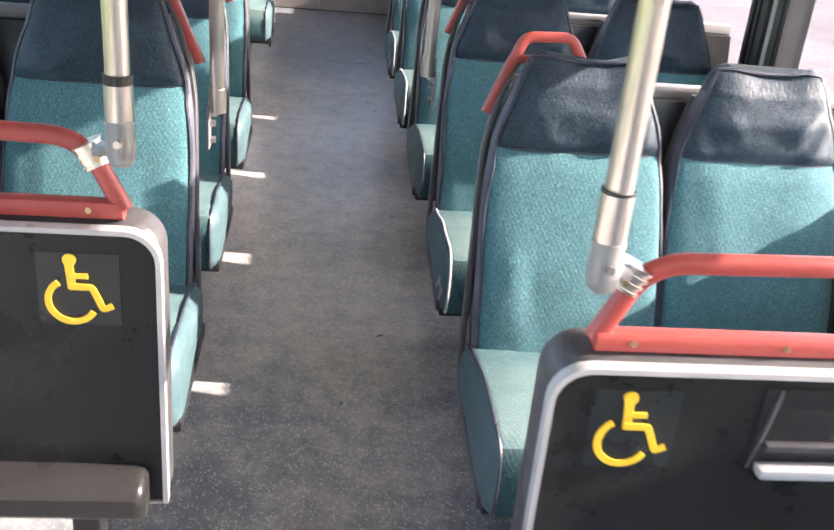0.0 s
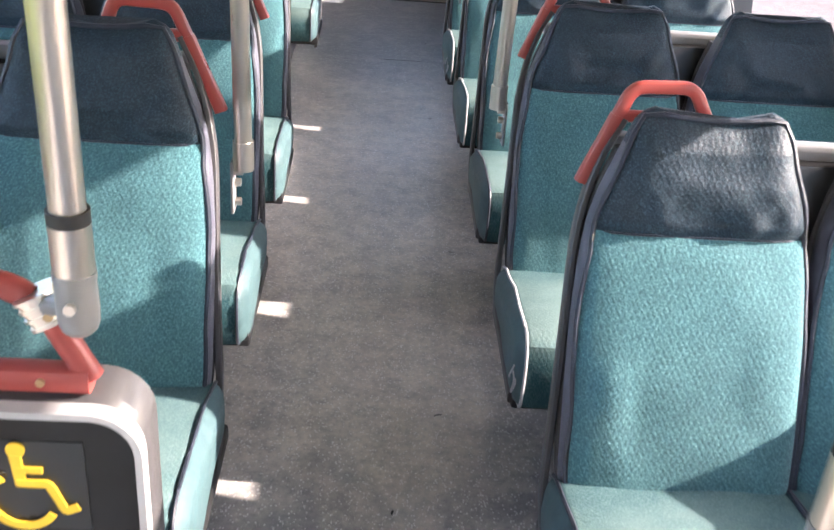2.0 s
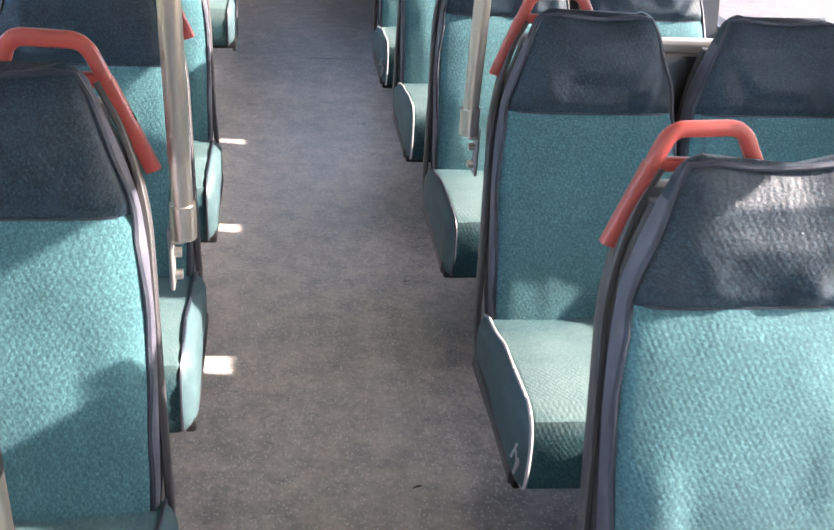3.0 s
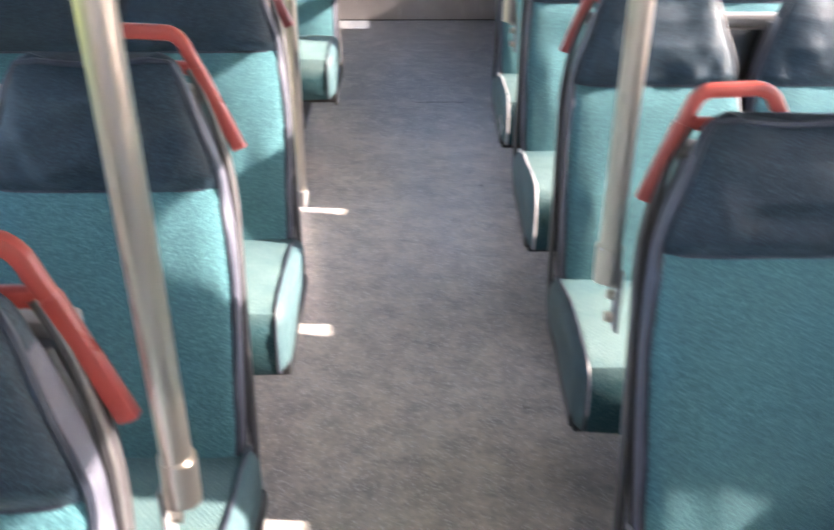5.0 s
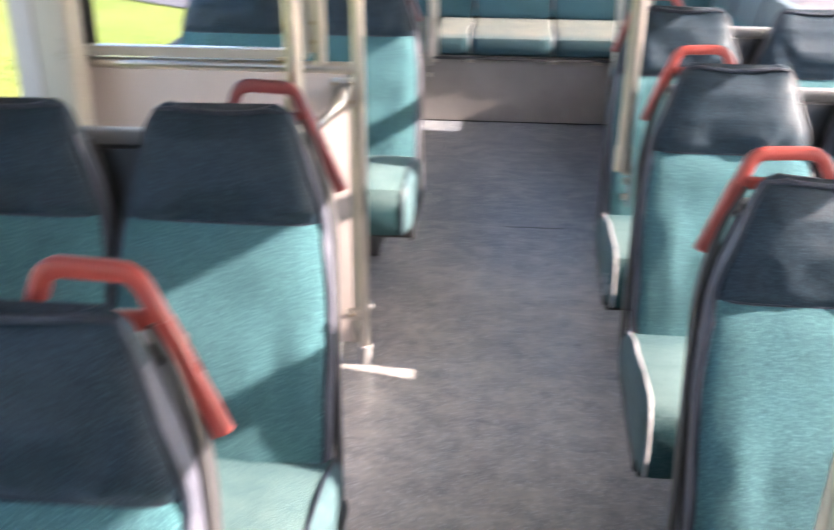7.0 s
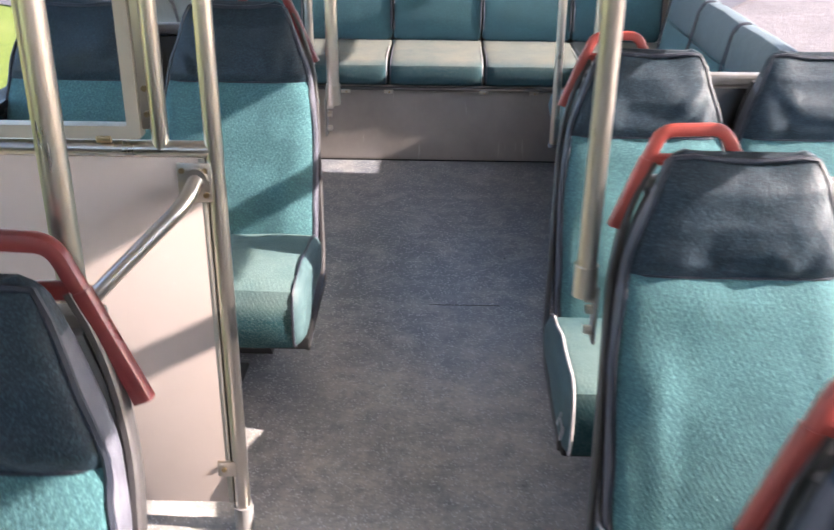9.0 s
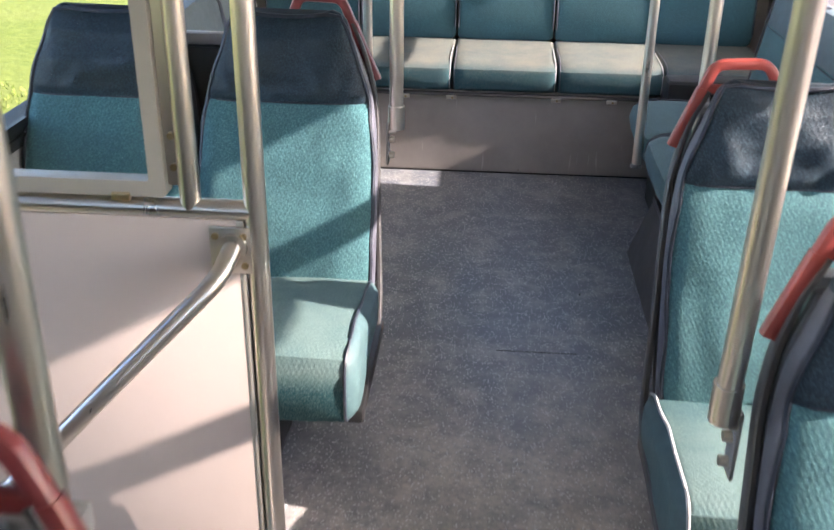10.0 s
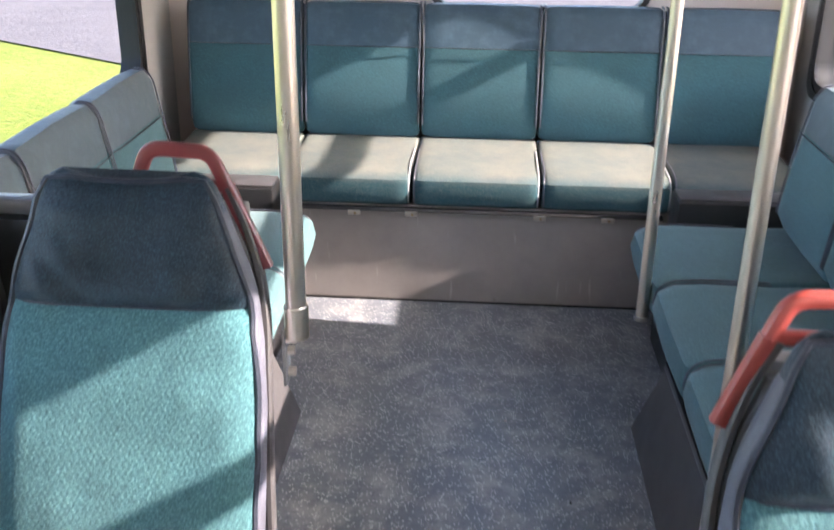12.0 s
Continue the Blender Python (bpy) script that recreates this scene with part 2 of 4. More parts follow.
# ---------------------------------------------------------------- mesh helpers


def part(name, bm, material, parent=None, label="", smooth=True):
    me = bpy.data.meshes.new(name)
    bmesh.ops.recalc_face_normals(bm, faces=bm.faces)
    for f in bm.faces:
        f.smooth = smooth
    bm.to_mesh(me)
    bm.free()
    for m in material if isinstance(material, (list, tuple)) else [material]:
        me.materials.append(m)
    if smooth:
        me.set_sharp_from_angle(angle=radians(38))
    ob = new(name, me)
    ob.parent = parent
    return tagged(ob, label)


def thing(name, at, label, category, group="", kind=""):
    ob = new(name)
    ob.empty_display_size = 0.1
    ob.location = at
    return tagged(ob, label, category, group, kind)


def box(bm, x0, x1, y0, y1, z0, z1, bevel=0.0, segments=2):
    made = bmesh.ops.create_cube(bm, size=1.0)["verts"]
    for v in made:
        v.co = Vector(((x0 + x1) / 2 + v.co.x * (x1 - x0), (y0 + y1) / 2 + v.co.y * (y1 - y0), (z0 + z1) / 2 + v.co.z * (z1 - z0)))
    if bevel:
        edges = list({e for v in made for e in v.link_edges})
        bmesh.ops.bevel(bm, geom=edges, offset=bevel, segments=segments, affect="EDGES", profile=0.5)
    return bm


def boxed(*a, **k):
    return box(bmesh.new(), *a, **k)


def loft(bm, rings, caps=True, closed=True):
    vs = [[bm.verts.new(p) for p in r] for r in rings]
    n = len(vs[0])
    for a, b in zip(vs, vs[1:]):
        for i in range(n if closed else n - 1):
            j = (i + 1) % n
            bm.faces.new((a[i], a[j], b[j], b[i]))
    if caps:
        bm.faces.new(vs[0])
        bm.faces.new(list(reversed(vs[-1])))
    return bm


def fillet(points, radius, steps=6):
    """A polyline with its inner corners rounded."""
    pts = [Vector(p) for p in points]
    out = [pts[0]]
    for a, b, c in zip(pts, pts[1:], pts[2:]):
        u, v = (a - b), (c - b)
        r = min(radius, u.length * 0.49, v.length * 0.49)
        p, q = b + u.normalized() * r, b + v.normalized() * r
        for i in range(steps + 1):
            s = i / steps
            out.append((1 - s) ** 2 * p + 2 * s * (1 - s) * b + s * s * q)
    out.append(pts[-1])
    return out


def sweep(bm, points, rx, ry=None, up=(0, 1, 0), n=12, power=1.0):
    """A bar of elliptic section along points; rx lies across up, ry along it. power below 1 squares the section."""
    ry = ry or rx
    pts = [Vector(p) for p in points]
    rings = []
    for i, p in enumerate(pts):
        d = (pts[min(i + 1, len(pts) - 1)] - pts[max(i - 1, 0)]).normalized()
        u = Vector(up)
        u = (u - d * u.dot(d))
        if u.length < 0.05:
            u = Vector((1, 0, 0)) - d * d.x
        u.normalize()
        s = d.cross(u)
        ring = []
        for k in range(n):
            a = 2 * math.pi * (k + 0.5) / n
            c, q = math.cos(a), math.sin(a)
            c, q = math.copysign(abs(c) ** power, c), math.copysign(abs(q) ** power, q)
            ring.append(p + s * (rx * c) + u * (ry * q))
        rings.append(ring)
    return loft(bm, rings)


def swept(*a, **k):
    return sweep(bmesh.new(), *a, **k)


def rod(x, y, z0, z1, r, n=20):
    return swept([(x, y, z0), (x, y, z1)], r, n=n)


def mirrored(bm, side):
    if side < 0:
        for v in bm.verts:
            v.co.x = -v.co.x
        bmesh.ops.reverse_faces(bm, faces=bm.faces)
    return bm


def plate(outline, y0, y1):
    """A flat plate in the xz plane, from y0 to y1."""
    bm = bmesh.new()
    front = [bm.verts.new((x, y0, z)) for x, z in outline]
    f = bm.faces.new(front)
    got = bmesh.ops.extrude_face_region(bm, geom=[f])["geom"]
    for v in got:
        if isinstance(v, bmesh.types.BMVert):
            v.co.y = y1
    return bm


def rounded_rect(x0, x1, z0, z1, r, steps=6):
    out = []
    for cx, cz, a0 in ((x1 - r, z0 + r, -90), (x1 - r, z1 - r, 0), (x0 + r, z1 - r, 90), (x0 + r, z0 + r, 180)):
        for i in range(steps + 1):
            a = radians(a0 + 90 * i / steps)
            out.append((cx + r * math.cos(a), cz + r * math.sin(a)))
    return out


def ring_frame(outer, inner, place):
    """A flat frame with depth, between two outlines of equal count; place(u, v, w) gives the point, w 0 or 1."""
    bm = bmesh.new()
    n = len(outer)
    rows = [[bm.verts.new(place(u, v, w)) for u, v in line] for w, line in ((0, outer), (0, inner), (1, inner), (1, outer))]
    for a, b in zip(rows, rows[1:] + rows[:1]):
        for i in range(n):
            j = (i + 1) % n
            bm.faces.new((a[i], a[j], b[j], b[i]))
    return bm


def lerp_table(table, z):
    for (a, p), (b, q) in zip(table, table[1:]):
        if z <= b:
            s = max(0.0, (z - a) / (b - a))
            return p + (q - p) * s
    return table[-1][1]


# ---------------------------------------------------------------- the bus shell
FRONT, BACK, HALF, SILL, HEAD, ROOF = -2.2, 9.925, 1.24, 0.764, 1.70, 2.25


def strips(openings, lo, hi):
    """The stretches of lo..hi left solid by openings."""
    out, at = [], lo
    for a, b in sorted(openings):
        if a > at:
            out.append((at, a))
        at = b
    if at < hi:
        out.append((at, hi))
    return out


RIGHT_WINDOWS = [(-1.1, 1.645), (1.785, 4.445), (4.525, 7.45), (7.59, 9.68)]
LEFT_WINDOWS = [(-1.1, 0.90), (1.04, 3.16), (3.30, 5.545), (6.60, 9.50)]
DOOR = (5.75, 6.345)
LEFT_SILL = 0.846


def sill_at(side, y):
    return LEFT_SILL if side < 0 and y < DOOR[0] else SILL


def side_wall(side, windows, door):
    bm = bmesh.new()
    x0, x1 = sorted((side * HALF, side * (HALF + 0.06)))
    gaps = [door] if door else []
    for a, b in strips(gaps, FRONT, BACK):
        box(bm, x0, x1, a, b, -0.35, sill_at(side, a) - 0.05)
    for a, b in strips(windows + gaps, FRONT, BACK):
        box(bm, x0, x1, a, b, sill_at(side, a) - 0.05, HEAD + 0.05)
    box(bm, x0, x1, FRONT, BACK, HEAD + 0.05, ROOF)
    name = "wall_right" if side > 0 else "wall_left"
    return part(name, bm, WALL, None, "pale grey bus side wall with window openings", smooth=False)


wall_r = tagged(side_wall(1, RIGHT_WINDOWS, None), category="wall", kind="structure")
wall_l = tagged(side_wall(-1, LEFT_WINDOWS, DOOR), category="wall", kind="structure")


def window(name, side, a, b):
    """A fixed bus window: black rubber gasket with rounded corners and a pane."""
    w = thing(name, (0, 0, 0), "bus side window in a black rubber gasket", "window", kind="structure")
    g = 0.075
    sill = sill_at(side, a)
    outer = rounded_rect(a - 0.012, b + 0.012, sill - 0.065, HEAD + 0.06, 0.07)
    inner = rounded_rect(a + g, b - g, sill, HEAD, 0.07)
    x0, x1 = side * (HALF - 0.014), side * (HALF + 0.05)
    part("window_frame", ring_frame(outer, inner, lambda u, v, s: (x1 if s else x0, u, v)), RUBBER, w)
    lip_o = rounded_rect(a + g - 0.018, b - g + 0.018, sill - 0.018, HEAD + 0.018, 0.08)
    lip_i = rounded_rect(a + g + 0.004, b - g - 0.004, sill + 0.004, HEAD - 0.004, 0.066)
    part("gasket_lip", ring_frame(lip_o, lip_i, lambda u, v, s: (side * (HALF - 0.012) if s else side * (HALF - 0.024), u, v)), BLACK, w)
    rib_o = rounded_rect(a + g - 0.046, b - g + 0.046, sill - 0.042, HEAD + 0.042, 0.09)
    rib_i = rounded_rect(a + g - 0.036, b - g + 0.036, sill - 0.034, HEAD + 0.034, 0.085)
    part("gasket_rib", ring_frame(rib_o, rib_i, lambda u, v, s: (side * (HALF - 0.012) if s else side * (HALF - 0.020), u, v)), BLACK, w)
    pane = part("pane", boxed(min(side * (HALF + 0.026), side * (HALF + 0.031)), max(side * (HALF + 0.026), side * (HALF + 0.031)), a + g - 0.01, b - g + 0.01, sill - 0.01, HEAD + 0.01), GLASS, w, smooth=False)
    pane.visible_shadow = False
    t0, t1 = side * (HALF - 0.004), side * (HALF + 0.045)
    part("transom", boxed(min(t0, t1), max(t0, t1), a + g, b - g, 1.375, 1.430), BLACK, w, smooth=False)
    return w


for i, (a, b) in enumerate(RIGHT_WINDOWS):
    window(f"window_{i + 1}", 1, a, b)
for i, (a, b) in enumerate(LEFT_WINDOWS):
    window(f"window_{i + 5}", -1, a, b)

# floor, with the door well cut out of it
WELL_X = -0.66
bm = bmesh.new()
box(bm, WELL_X, HALF, FRONT, BACK, -0.08, 0.0)
box(bm, -HALF, WELL_X, FRONT, DOOR[0], -0.08, 0.0)
box(bm, -HALF, WELL_X, DOOR[1] + 0.04, BACK, -0.08, 0.0)
bmesh.ops.remove_doubles(bm, verts=bm.verts, dist=0.0005)
tagged(part("floor", bm, FLOOR, None, "dark blue-grey speckled vinyl bus floor, worn and dusty, with painted sheen", smooth=False), category="floor", kind="structure")
bm = bmesh.new()
box(bm, -0.97, WELL_X - 0.002, DOOR[0], DOOR[1] + 0.04, -0.33, -0.26)
box(bm, -HALF - 0.06, -0.97, DOOR[0], DOOR[1] + 0.04, -0.60, -0.52)
box(bm, WELL_X - 0.03, WELL_X - 0.002, DOOR[0], DOOR[1] + 0.04, -0.26, -0.082)
box(bm, -0.985, -0.965, DOOR[0], DOOR[1] + 0.04, -0.52, -0.33)
tagged(part("door_steps", bm, FLOOR, None, "dark speckled steps down to the rear door", smooth=False), category="steps", kind="structure")
tagged(part("step_nosing", boxed(WELL_X - 0.012, WELL_X + 0.016, DOOR[0], DOOR[1] + 0.04, -0.01, 0.005, bevel=0.002), CAST, None, "grey metal nosing along the step edge"), category="trim", kind="structure")
# floor sheet joints
for y in (7.655,):
    tagged(part("floor_joint", boxed(0.0, 0.24, y - 0.0015, y + 0.0015, 0.0005, 0.0015), BLACK, None, "thin dark joint between floor sheets", smooth=False), category="trim", kind="structure")

tagged(part("ceiling", boxed(-HALF - 0.06, HALF + 0.06, FRONT, BACK, ROOF, ROOF + 0.06), CEILING, None, "off-white bus ceiling", smooth=False), category="ceiling", kind="structure")

# rear wall with its window
RW = (-0.19, 0.64)
bm = bmesh.new()
box(bm, -HALF, HALF, BACK - 0.06, BACK, -0.3, 0.965)
box(bm, -HALF, RW[0], BACK - 0.06, BACK, 0.965, 1.62)
box(bm, RW[1], HALF, BACK - 0.06, BACK, 0.965, 1.62)
box(bm, -HALF, HALF, BACK - 0.06, BACK, 1.62, ROOF)
tagged(part("wall_rear", bm, CREAM, None, "cream rear bus wall above the bench", smooth=False), category="wall", kind="structure")
rw = thing("window_9", (0, 0, 0), "rear bus window with rounded corners in a black gasket", "window", kind="structure")
part("window_frame", ring_frame(rounded_rect(RW[0] - 0.01, RW[1] + 0.01, 0.958, 1.63, 0.07), rounded_rect(RW[0] + 0.012, RW[1] - 0.012, 0.974, 1.61, 0.06), lambda u, v, s: (u, BACK - (0.075 if s else 0.02), v)), RUBBER, rw)
p = part("pane", boxed(RW[0], RW[1], BACK - 0.04, BACK - 0.034, 0.97, 1.615), GLASS, rw, smooth=False)
p.visible_shadow = False
# front end, behind the walk's start
bm = bmesh.new()
box(bm, -HALF, HALF, FRONT, FRONT + 0.06, -0.3, 0.8)
box(bm, -HALF, HALF, FRONT, FRONT + 0.06, 1.8, ROOF)
tagged(part("wall_front", bm, WALL, None, "grey front end of the bus below its windscreen", smooth=False), category="wall", kind="structure")

# trims of the door opening and the pillar beside it
for name, x0, x1, y0, y1, m, lab in (
    ("pillar_trim", -1.238, -1.205, 5.562, 5.655, CREAM, "pale pillar cover beside the rear door"),
    ("door_post", -1.24, -1.16, 5.660, 5.745, BLACK, "black door post"),
    ("door_post", -1.30, -1.20, 5.815, 5.920, FRAME, "pale metal edge of the door"),
    ("door_seal", -1.30, -1.21, 5.924, 5.948, RUBBER, "black rubber door seal"),
    ("door_post", -1.24, -1.15, 6.350, 6.450, FRAME, "pale metal door post"),
):
    tagged(part(name, boxed(x0, x1, y0, y1, 0.0, 2.2, bevel=0.006), m, None, lab), category="post", kind="structure")
leaf = thing("open_door_leaf", (0, 0, -0.45), "folded-back glazed bus door leaf painted grey and blue", "door")
part("door_frame", boxed(-1.36, -1.32, 5.155, 5.245, 0.0, 2.4, bevel=0.008), BODY, leaf)
part("painted_edge", boxed(-1.36, -1.322, 5.249, 5.400, 0.0, 2.4, bevel=0.008), BLUE, leaf)
part("edge_strip", boxed(-1.36, -1.318, 5.404, 5.428, 0.0, 2.4, bevel=0.006), BODY, leaf)
part("door_frame", boxed(-1.36, -1.322, 5.66, 5.73, 0.0, 2.4, bevel=0.008), BODY, leaf)
part("bottom_rail", boxed(-1.36, -1.322, 5.432, 5.656, 0.0, 0.35, bevel=0.008), BODY, leaf)

# ---------------------------------------------------------------- outside
GROUND = -0.80
bm = bmesh.new()
for x0, x1 in ((-400, 0.0),):
    bmesh.ops.create_grid(bm, x_segments=1, y_segments=1, size=0.5)
for v in bm.verts:
    v.co = Vector((-300 if v.co.x < 0 else -1.0, -300 if v.co.y < 0 else 300, GROUND))
tagged(part("ground_lawn", bm, GRASS, None, "sunlit green lawn beside the bus", smooth=False), category="lawn", kind="structure")
bm = bmesh.new()
vs = [bm.verts.new(p) for p in ((-1.0, -300, GROUND), (300, -300, GROUND), (300, 300, GROUND), (-1.0, 300, GROUND))]
bm.faces.new(vs)
tagged(part("ground_gravel", bm, GRAVEL, None, "pinkish paved yard in bright sun", smooth=False), category="ground", kind="structure")
# grass blades on the stretch of lawn beside the rear windows
rng = random.Random(4)
verts, faces = [], []
for _ in range(40000):
    d = rng.random() ** 1.6
    x, y = -1.9 - 13.0 * d, 2.5 + rng.random() * (9.0 + 9.0 * d)
    h, a, w = 0.018 + 0.03 * rng.random(), rng.random() * 6.283, 0.006 + 0.010 * d
    lx, ly = (rng.random() - 0.5) * 0.06, (rng.random() - 0.5) * 0.06
    i = len(verts)
    verts += [(x - w * math.cos(a), y - w * math.sin(a), GROUND), (x + w * math.cos(a), y + w * math.sin(a), GROUND), (x + lx, y + ly, GROUND + h)]
    faces.append((i, i + 1, i + 2))
blade_mesh = bpy.data.meshes.new("grass_blades")
blade_mesh.from_pydata(verts, [], faces)
blade_mesh.materials.append(BLADE)
tagged(new("grass_blades", blade_mesh), "short sunlit blades of lawn grass", "grass", kind="stuff")
# a road beyond the lawn, running at a slant
along, across = Vector((0.853, -0.522, 0)), Vector((0.522, 0.853, 0))
start = Vector((-6.0, 18.1, GROUND + 0.02))
bm = bmesh.new()
bm.faces.new([bm.verts.new(start + along * a + across * b) for a, b in ((-200, 0), (8.4, 0), (8.4, 9), (-200, 9))])
tagged(part("road", bm, ASPHALT, None, "pale grey road beyond the lawn", smooth=False), category="road", kind="structure")

# ---------------------------------------------------------------- double seats
LEAN = 0.37
SEAM = 0.812
HALF_WIDTH = [(0.30, 0.186), (0.34, 0.205), (0.40, 0.2085), (0.50, 0.2085), (0.65, 0.207), (0.75, 0.200), (0.81, 0.191), (0.835, 0.186), (0.87, 0.176), (0.91, 0.161), (0.945, 0.147), (0.970, 0.138), (0.986, 0.131), (0.997, 0.121), (1.005, 0.100)]
FRONT_BULGE = [(0.30, 0.015), (0.36, 0.040), (0.48, 0.052), (0.66, 0.050), (0.78, 0.046), (0.812, 0.036), (0.835, 0.048), (0.90, 0.050), (0.96, 0.040), (0.99, 0.022), (1.005, 0.006)]


TAPER = 0.03  # how much narrower the front face is than the back


def back_line(z):
    return 0.045 + (LEAN if z < SEAM else 0.17) * (z - SEAM)


# creases in the headrest covers: where they start on the seam, how they lean, how deep
FOLDS = (
    ((-0.075, 0.9, 0.010), (0.055, -0.7, 0.012), (0.10, 0.5, 0.007)),
    ((-0.03, 1.1, 0.011), (0.07, 0.8, 0.010), (-0.11, -0.4, 0.006)),
    ((-0.09, 0.7, 0.008), (-0.02, -0.9, 0.010), (0.08, -1.0, 0.011)),
)


def fold_depth(x, z, foot, lean, deep):
    off = x - (foot + lean * (z - SEAM))
    return 0.75 * deep * math.exp(-(off / 0.018) ** 2) - 0.5 * deep * math.exp(-((off - 0.034) / 0.024) ** 2)


def back_ring(cx, z, seed, count=88, grow=0.0):
    hw, fr = lerp_table(HALF_WIDTH, z) + grow, lerp_table(FRONT_BULGE, z)
    ring = []
    for k in range(count):
        a = 2 * math.pi * (k + 0.5) / count
        c, s = math.cos(a), math.sin(a)
        x = hw * math.copysign(abs(c) ** 0.42, c)
        y = (fr if s < 0 else 0.042 * min(1.0, 0.12 + (1.005 - z) / 0.075)) * math.copysign(abs(s) ** 0.55, s)
        if s < 0:
            wr = noise.noise(Vector((x * 9 + seed * 7.3, z * 11, seed))) * 0.008
            if z < SEAM:
                wr += noise.noise(Vector((x * 16 + seed * 3.1, z * 3.2, seed))) * 0.0045
            # slack folds low down on the aisle side of the cover
            wr += 0.0030 * math.exp(-((z - 0.52) / 0.12) ** 2) * math.sin(x * 62 + z * 7 + seed) * min(1.0, max(0.0, (0.04 - x) / 0.12))
            if 0.81 < z < 0.95:
                fade = min(1, (z - 0.81) / 0.02) * min(1, (0.95 - z) / 0.09)
                wr += (abs(noise.noise(Vector((x * 13 + z * 6 + seed, z * 7, seed * 2.1)))) - 0.25) * 0.018 * fade
                for fold in FOLDS[int(seed) % len(FOLDS)]:
                    wr += fold_depth(x, z, *fold) * fade
            y += wr * (1 - (x / hw) ** 4)
        if s < 0:
            x *= 1 - TAPER * abs(s) ** 0.5
        up = 0.017 * (abs(x) / hw) ** 2 * max(0.0, (z - 0.93) / 0.07)
        ring.append(Vector((cx + x, back_line(z) + y, z + up)))
    return ring


def steps(a, b, n):
    return [a + (b - a) * i / n for i in range(n + 1)]


def backrest_part(cx, z0, z1, n, seed, parent, side, name, main):
    zs = steps(z0, z1, n)
    bm = loft(bmesh.new(), [back_ring(cx, z, seed) for z in zs])
    mirrored(bm, side)
    bm.faces.ensure_lookup_table()
    for i in range(len(bm.faces) - 2):
        if math.sin(2 * math.pi * (i % 88 + 1) / 88) > -0.3 and bm.faces[i].calc_center_median().z < 0.962:
            bm.faces[i].material_index = 1
    return part(name, bm, [main, GUSSET], parent)


def edge_welt(cx, parent, side):
    def at(z, sg):
        hw, fr = lerp_table(HALF_WIDTH, z), lerp_table(FRONT_BULGE, z)
        up = 0.015 * max(0.0, (z - 0.93) / 0.07)
        return Vector((cx + sg * (hw * 0.966), back_line(z) - fr * 0.54, z + up))
    left = [at(z, -1) for z in steps(0.36, 0.995, 26)]
    right = [at(z, 1) for z in reversed(steps(0.36, 0.995, 26))]
    wob = [p + Vector((noise.noise(p * 11 + Vector((cx, 0, 0))) * 0.0055, 0, 0)) for p in left + right]
    top = [Vector((cx + 0.115 * s, back_line(1.0) - 0.012, 1.0065 + 0.012 * s * s)) for s in (-0.75, -0.5, -0.25, 0.0, 0.25, 0.5, 0.75)]
    pts = wob[:27] + top + wob[27:]
    return part("piping", mirrored(swept(pts, 0.0052, n=6), side), WELT, parent)


CUSHION = [(-0.490, 0.244), (-0.528, 0.250), (-0.540, 0.268), (-0.544, 0.320), (-0.540, 0.372), (-0.524, 0.405), (-0.485, 0.421), (-0.38, 0.424), (-0.28, 0.414),
           (-0.20, 0.400), (-0.13, 0.388), (-0.095, 0.372), (-0.090, 0.320), (-0.11, 0.285), (-0.25, 0.270), (-0.40, 0.250)]


def cushion(cx, width, parent, side, seed):
    """A sprung cushion: a worn top painted sunlit over a shaded front, and a boxed side strip that slopes down to the
    aisle.
    """
    cy, cz = -0.31, 0.33
    rings = []
    for u, inset in ((-1.0, 0.046), (-0.985, 0.034), (-0.95, 0.018), (-0.90, 0.003), (-0.85, 0.0), (-0.5, -0.003), (0.0, -0.004), (0.5, -0.003), (0.85, 0.0), (0.95, 0.004), (0.985, 0.014), (1.0, 0.030)):
        ring = []
        for y, z in CUSHION:
            dy, dz = y - cy, z - cz
            l = math.hypot(dy, dz)
            q = 1 - inset / l
            w = noise.noise(Vector((u * 2.0 + seed, y * 9, z * 9))) * 0.006
            ring.append(Vector((cx + u * width / 2, cy + dy * q, cz + dz * q + w)))
        rings.append(ring)
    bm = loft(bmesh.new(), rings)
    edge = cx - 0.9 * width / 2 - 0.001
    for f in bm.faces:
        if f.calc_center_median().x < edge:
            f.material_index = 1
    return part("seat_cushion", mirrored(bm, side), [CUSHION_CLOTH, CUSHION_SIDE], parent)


def cushion_welt(cx, width, parent, side, seed):
    for sg in (-1, 1):
        pts = []
        for y, z in CUSHION[0:12]:
            dy, dz = y + 0.31, z - 0.33
            q = 1 - 0.001 / math.hypot(dy, dz)
            across = (0.90 if sg < 0 else 0.975) * width / 2
            pts.append(Vector((cx + sg * across + noise.noise(Vector((y * 12, seed, sg))) * 0.006, -0.31 + dy * q, 0.33 + dz * q)))
        # aisle piping on the right: worn, with its sunlit brightness put into the colour
        part("piping", mirrored(swept(fillet(pts, 0.02, 3), 0.0038, n=6), side), PALE_WELT if side > 0 and sg < 0 and seed > 4 else WELT, parent)


